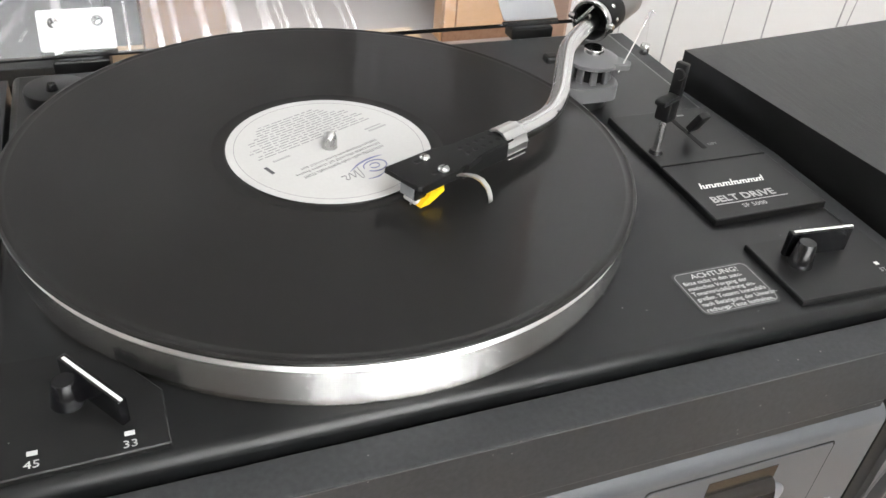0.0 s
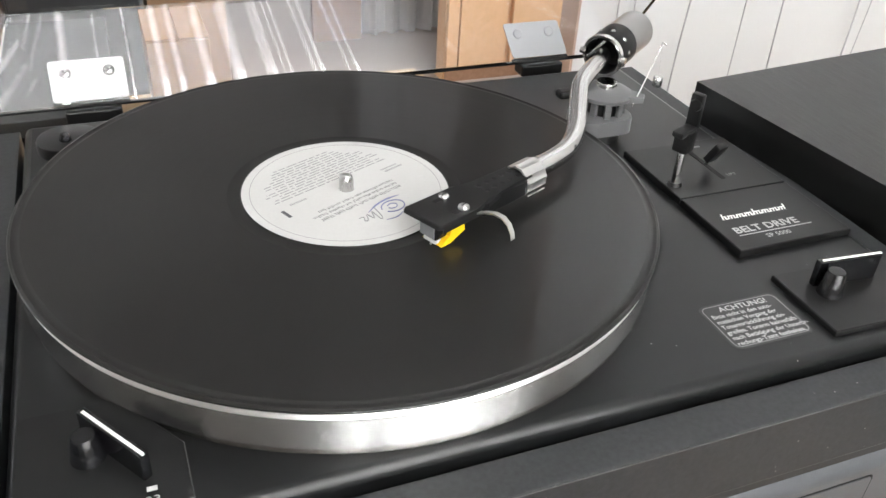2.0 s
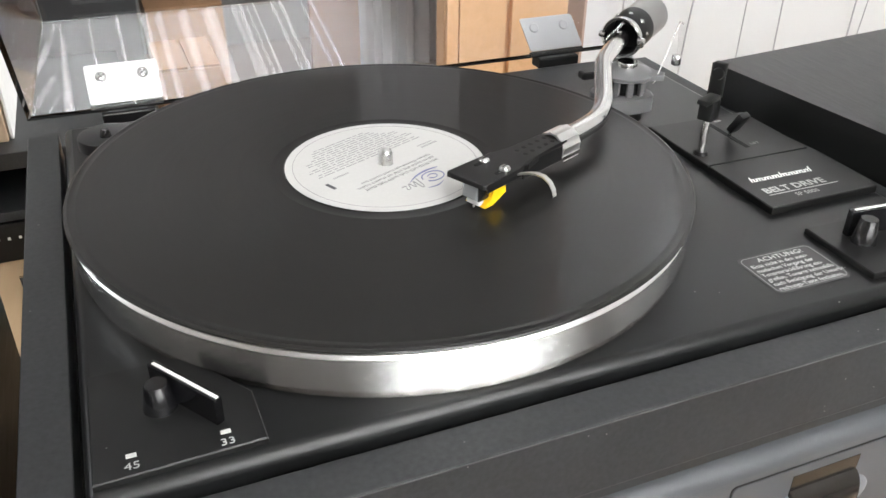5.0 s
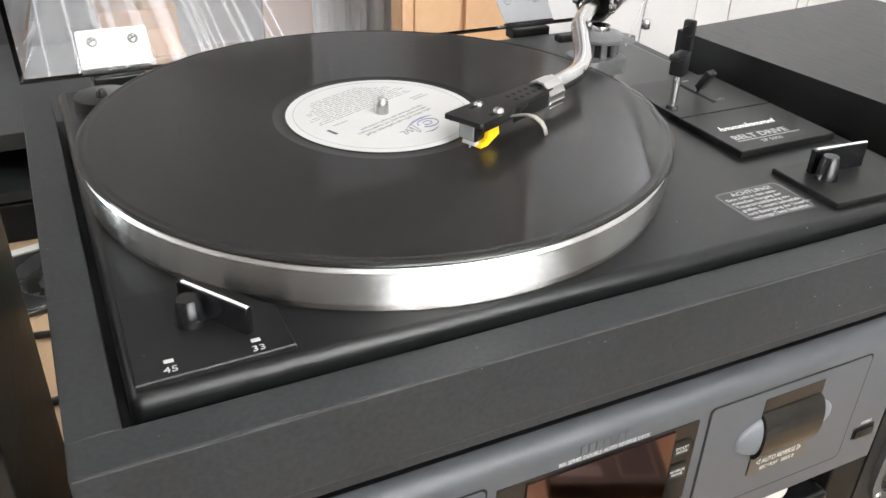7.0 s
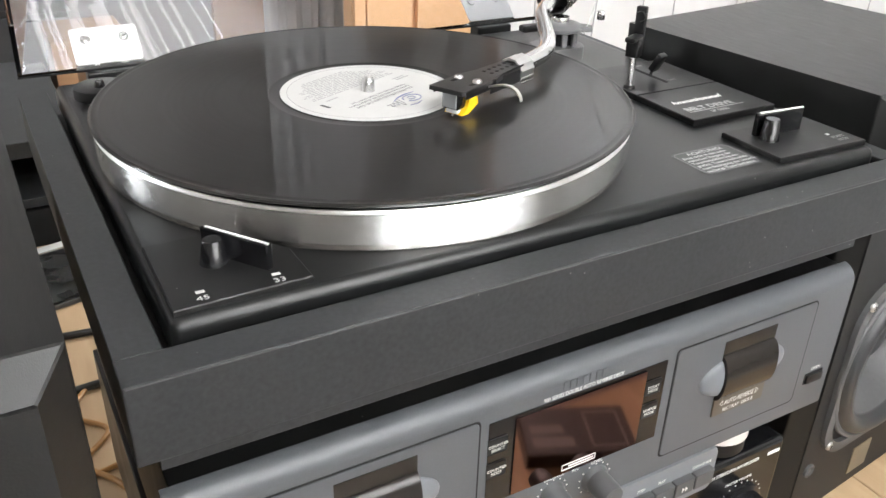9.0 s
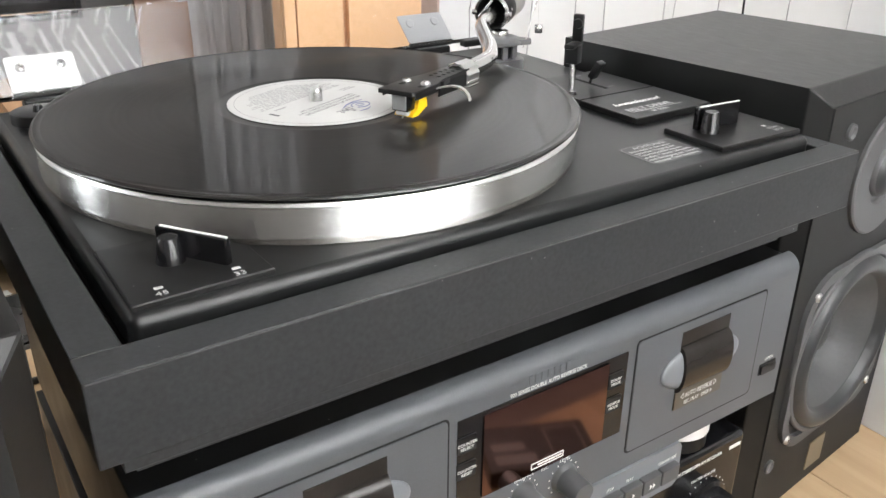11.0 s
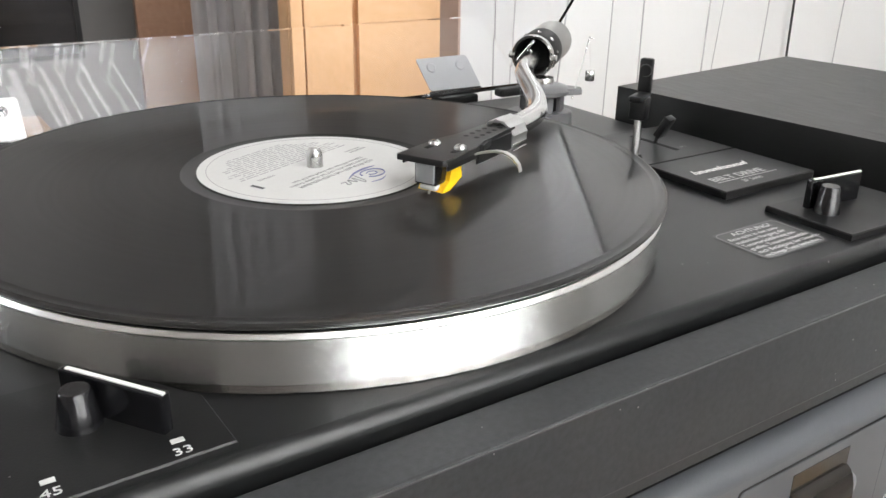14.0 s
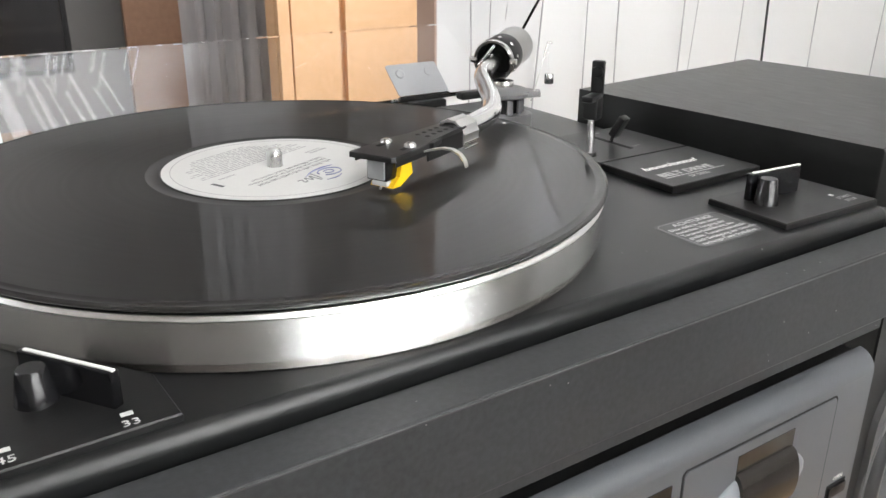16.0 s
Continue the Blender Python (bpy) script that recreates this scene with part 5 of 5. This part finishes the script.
# ---- behind and beside ----
def beech_cabinet():
    c = thing("beech_cabinet", "light beech veneer cabinet with plain doors", "cabinet")
    y = 2.0
    part("carcass", box(0.862, 1.59, y + 0.02, y + 0.085, -0.50, 0.62, 0.001), M_BEECH, c, "beech carcass")
    for x0, x1 in ((0.864, 0.901), (0.906, 1.064), (1.084, 1.403), (1.410, 1.588)):
        part("door", box(x0, x1, y, y + 0.019, -0.44, 0.605, 0.0015), M_BEECH, c, "plain beech front")
    part("kick_board", box(0.87, 1.58, y + 0.012, y + 0.0195, -0.50, -0.445), M_BROWN, c)


beech_cabinet()


def drape():
    """A hanging cloth in soft folds beside a brown wooden panel."""
    bm = bmesh.new()
    rows = []
    for k in range(61):
        x = 0.738 + 0.40 * k / 60
        f = 0.018 * math.sin(k * 0.62) + 0.008 * math.sin(k * 1.37 + 1)
        rows.append([bm.verts.new((x, 2.52 + f + d, z)) for d, z in ((0, -0.49), (0.004 * math.sin(k), 1.75), (0.003 + 0.004 * math.sin(k), 1.75), (0.003, -0.49))])
    for p, q in zip(rows, rows[1:]):
        for j in range(4):
            bm.faces.new((p[j], q[j], q[(j + 1) % 4], p[(j + 1) % 4]))
    bm.faces.new(rows[0]), bm.faces.new(rows[-1][::-1])
    tagged(part("drape", bm, M_DRAPE, None, "", 60), "grey white cloth drape hanging in soft folds", "drape")
    p = thing("wooden_panel", "tall brown veneered wooden panel leaning by the wall", "panel")
    part("board", box(0.556, 0.734, 2.50, 2.525, -0.50, 0.72, 0.002), M_BROWN, p)
    part("edge_strip", box(0.5555, 0.5640, 2.496, 2.5005, -0.49, 0.71, 0.001), M_BROWN, p)


drape()


def record_shelf():
    """A low black stand with a row of record sleeves on it."""
    s = thing("media_stand", "low black wooden media stand", "stand")
    bm = bmesh.new()
    add_box(bm, -0.95, -0.105, 0.61, 0.96, 0.122, 0.142, 0.001)
    part("top_board", bm, M_PLINTH, s)
    part("shelf_board", box(-0.95, -0.105, 0.615, 0.96, 0.056, 0.068, 0.001), M_PLINTH, s)
    part("side_panel", box(-0.95, -0.93, 0.61, 0.96, 0.0, 0.122, 0.001), M_PLINTH, s)
    part("side_panel", box(-0.125, -0.105, 0.61, 0.96, 0.0, 0.122, 0.001), M_PLINTH, s)
    part("back_panel", box(-0.93, -0.125, 0.945, 0.96, 0.0, 0.122), M_PLINTH, s)
    d = thing("set_top_box", "flat black electronic box with small indicator dots", "media player")
    part("case", box(-0.50, -0.14, 0.620, 0.84, 0.0, 0.050, 0.002), M_BLACK, d)
    for k in range(4):
        part("indicator", box(-0.28 + k * 0.012, -0.277 + k * 0.012, 0.6185, 0.621, 0.030, 0.033), M_WHITE, d)
    rnd = random.Random(9)
    x = -0.92
    k = 0
    while x < -0.235:
        w = rnd.choice((0.004, 0.006, 0.010, 0.012, 0.016))
        h = rnd.uniform(0.24, 0.31)
        bm = box(0, w * 0.92, 0.640 + rnd.uniform(0, 0.02), 0.94, 0, h, 0.0006, 1, Matrix.Translation((x, 0, 0.1424)))
        tagged(part("record_sleeve", bm, rnd.choice((M_SPINE, M_SPINE2, M_SPINE2, M_SPINE3, M_GREYP))), "upright cardboard record sleeve on the black stand", "record sleeve", "row of record sleeves")
        x += w + (0.0008 if rnd.random() < 0.85 else 0.012)
        k += 1


record_shelf()


def tv_panel():
    s = thing("television", "dark flat television on a black bench", "television")
    part("panel", box(-0.66, 0.345, 2.30, 2.335, 0.060, 0.640, 0.004), M_GLOSS, s, "dark glossy screen")
    part("frame", rounded_ring(-0.664, 0.349, 0.056, 0.644, 0.006, 0.014, 0, 0.004, Matrix.Translation((0, 2.30, 0)) @ FRONT), M_BLACK, s)
    part("stand_foot", box(-0.40, 0.04, 2.20, 2.44, -0.018, -0.004, 0.003), M_BLACK, s)
    part("stand_neck", box(-0.22, -0.10, 2.305, 2.335, -0.004, 0.08, 0.003), M_BLACK, s)
    c = thing("television_bench", "black wooden television bench with plain doors", "bench")
    part("carcass", box(-1.0, -0.020, 2.07, 2.47, -0.50, -0.036, 0.001), M_PLINTH, c)
    part("top_board", box(-1.01, 0.06, 2.05, 2.47, -0.035, -0.019, 0.001), M_BAFFLE, c)
    for x0, x1 in ((-0.995, -0.672), (-0.668, -0.348), (-0.344, -0.024)):
        part("door", box(x0, x1, 2.052, 2.068, -0.49, -0.04, 0.001), M_PLINTH, c)
    for name, x0, x1, y0, y1, z0, z1, label in (("cardboard_box", -0.057, 0.029, 0.84, 0.98, 0.0, 0.140, "plain tan cardboard box behind the record player"), ("cardboard_box", 0.005, 0.225, 2.20, 2.48, -0.50, -0.14, "tan cardboard box on the floor beside the black bench")):
        k = thing(name, label, "box")
        xm = (x0 + x1) / 2
        part("body", box(x0, x1, y0, y1, z0, z1, 0.001), M_CARD, k)
        part("flap", box(x0, xm - 0.002, y0 + 0.001, y1 - 0.001, z1 + 0.0005, z1 + 0.004, 0.0005), M_CARD, k)
        part("flap", box(xm + 0.002, x1, y0 + 0.001, y1 - 0.001, z1 + 0.0005, z1 + 0.004, 0.0005), M_CARD, k)


tv_panel()


def cd_case():
    c = thing("cd_case", "clear plastic disc case lying on the floor", "disc case")
    m = pose(-0.178, 0.520, 0, 0, 0, 12)
    part("tray", box(-0.071, 0.071, -0.062, 0.062, 0.0, 0.006, 0.0008, 1, m), M_GREYP, c, "grey tray")
    part("cover", box(-0.071, 0.071, -0.062, 0.062, 0.0065, 0.0095, 0.0006, 1, m), M_JEWEL, c, "clear cover")
    part("disc", lathe([(0.0075, 0.0061), (0.058, 0.0061), (0.058, 0.0064), (0.0075, 0.0064)], 48, m, closed=True), M_STEEL, c, "silver disc")
    b = tagged(part("booklet", box(-0.06, 0.06, -0.008, 0.008, 0.0, 0.004, 0.0005, 1, pose(-0.190, 0.598, 0, 0, 0, 14)), M_SPINE2), "narrow white paper booklet on the floor", "booklet")
    g = tagged(part("greeting_card", box(-0.032, 0.032, -0.035, 0.035, 0.0, 0.003, 0.0004, 1, pose(-0.070, 0.540, 0.0, 0, 0, 8)), M_MINT), "pale mint green card on the floor", "card")


cd_case()


def cable(points, r, material, label, group=""):
    return tagged(part("cable", tube(points, r, 8, 6), material, None, "", 60), label, "cable", group)


cable([(-0.30, 0.412, 0.004), (-0.22, 0.406, 0.004), (-0.15, 0.392, 0.004), (0.05, 0.38, 0.004)], 0.0038, M_CABLEB, "black cable lying across the floor")
cable([(-0.30, 0.288, 0.004), (-0.22, 0.292, 0.004), (-0.15, 0.297, 0.004), (0.05, 0.31, 0.004)], 0.0040, M_CABLEB, "black cable lying across the floor")
cable([(-0.165, 0.30, 0.003), (-0.185, 0.26, 0.003), (-0.160, 0.225, 0.003), (-0.185, 0.19, 0.003), (-0.165, 0.155, 0.003), (-0.150, 0.12, 0.003)], 0.0026, M_CABLET, "looped amber speaker cable on the floor")
cable([(-0.21, 0.175, 0.003), (-0.18, 0.172, 0.003), (-0.15, 0.176, 0.003), (-0.10, 0.17, 0.003)], 0.0026, M_CABLET, "looped amber speaker cable on the floor")


def wall_cords():
    """Thin cords that hang in front of the white wall."""
    rnd = random.Random(3)
    for x, dark, r in ((0.435, 0, .0009), (0.475, 0, .0007), (0.545, 0, .0011), (0.62, 0, .0008), (0.68, 0, .0010), (0.80, 0, .0011), (0.83, 0, .0007), (0.92, 0, .0009), (0.985, 1, .0018), (1.12, 0, .0010), (1.30, 0, .0009)):
        ph, lean = rnd.random() * 6, rnd.uniform(-0.05, 0.06)
        pts = []
        for k in range(9):
            z = 0.02 + 1.5 * k / 8
            pts.append((x + lean * (z - 0.45) + 0.007 * math.sin(ph + 0.9 * k) + rnd.uniform(-0.003, 0.003), 0.455, z))
        cable(pts, r, M_CABLEB if dark else M_CABLE, "thin black cord hanging by the wall" if dark else "thin grey cord hanging by the white wall", "cords hanging by the wall")


wall_cords()


def white_chest():
    c = thing("white_chest", "low white painted chest beside the loudspeaker", "chest")
    part("side_board", box(0.4985, 0.5150, -0.370, -0.02, 0.0, 0.12, 0.001), M_WALL, c)
    part("top_board", box(0.4985, 1.1, -0.370, -0.02, 0.1205, 0.136, 0.001), M_WALL, c)
    part("far_board", box(1.084, 1.1, -0.370, -0.02, 0.0, 0.12, 0.001), M_WALL, c)


white_chest()


def cassette_box():
    """A cassette case lying on the floor before the deck, which mirrors in its display."""
    c = thing("cassette_case", "dark brown cassette case lying on the floor", "cassette case")
    m = pose(0.205, -0.328, 0, 0, 0, 24)
    part("shell", box(-0.050, 0.050, -0.031, 0.031, 0.0, 0.017, 0.001, 1, m), mat("dark_brown_plastic", (0.06, 0.05, 0.045), 0.35, stain=0.15, stain_scale=60), c)
    bm = bmesh.new()
    for x0, x1, y0, y1 in ((-0.042, -0.005, 0.010, 0.022), (-0.042, -0.012, -0.006, 0.004), (0.010, 0.042, 0.0215, 0.0230), (0.010, 0.042, -0.0230, -0.0215), (0.0405, 0.042, -0.0215, 0.0215), (0.010, 0.0115, -0.0215, 0.0215)):
        add_box(bm, x0, x1, y0, y1, 0.017, 0.0172, m=m)
    part("case_print", bm, M_GREYINK, c, "pale printed bars")


cassette_box()
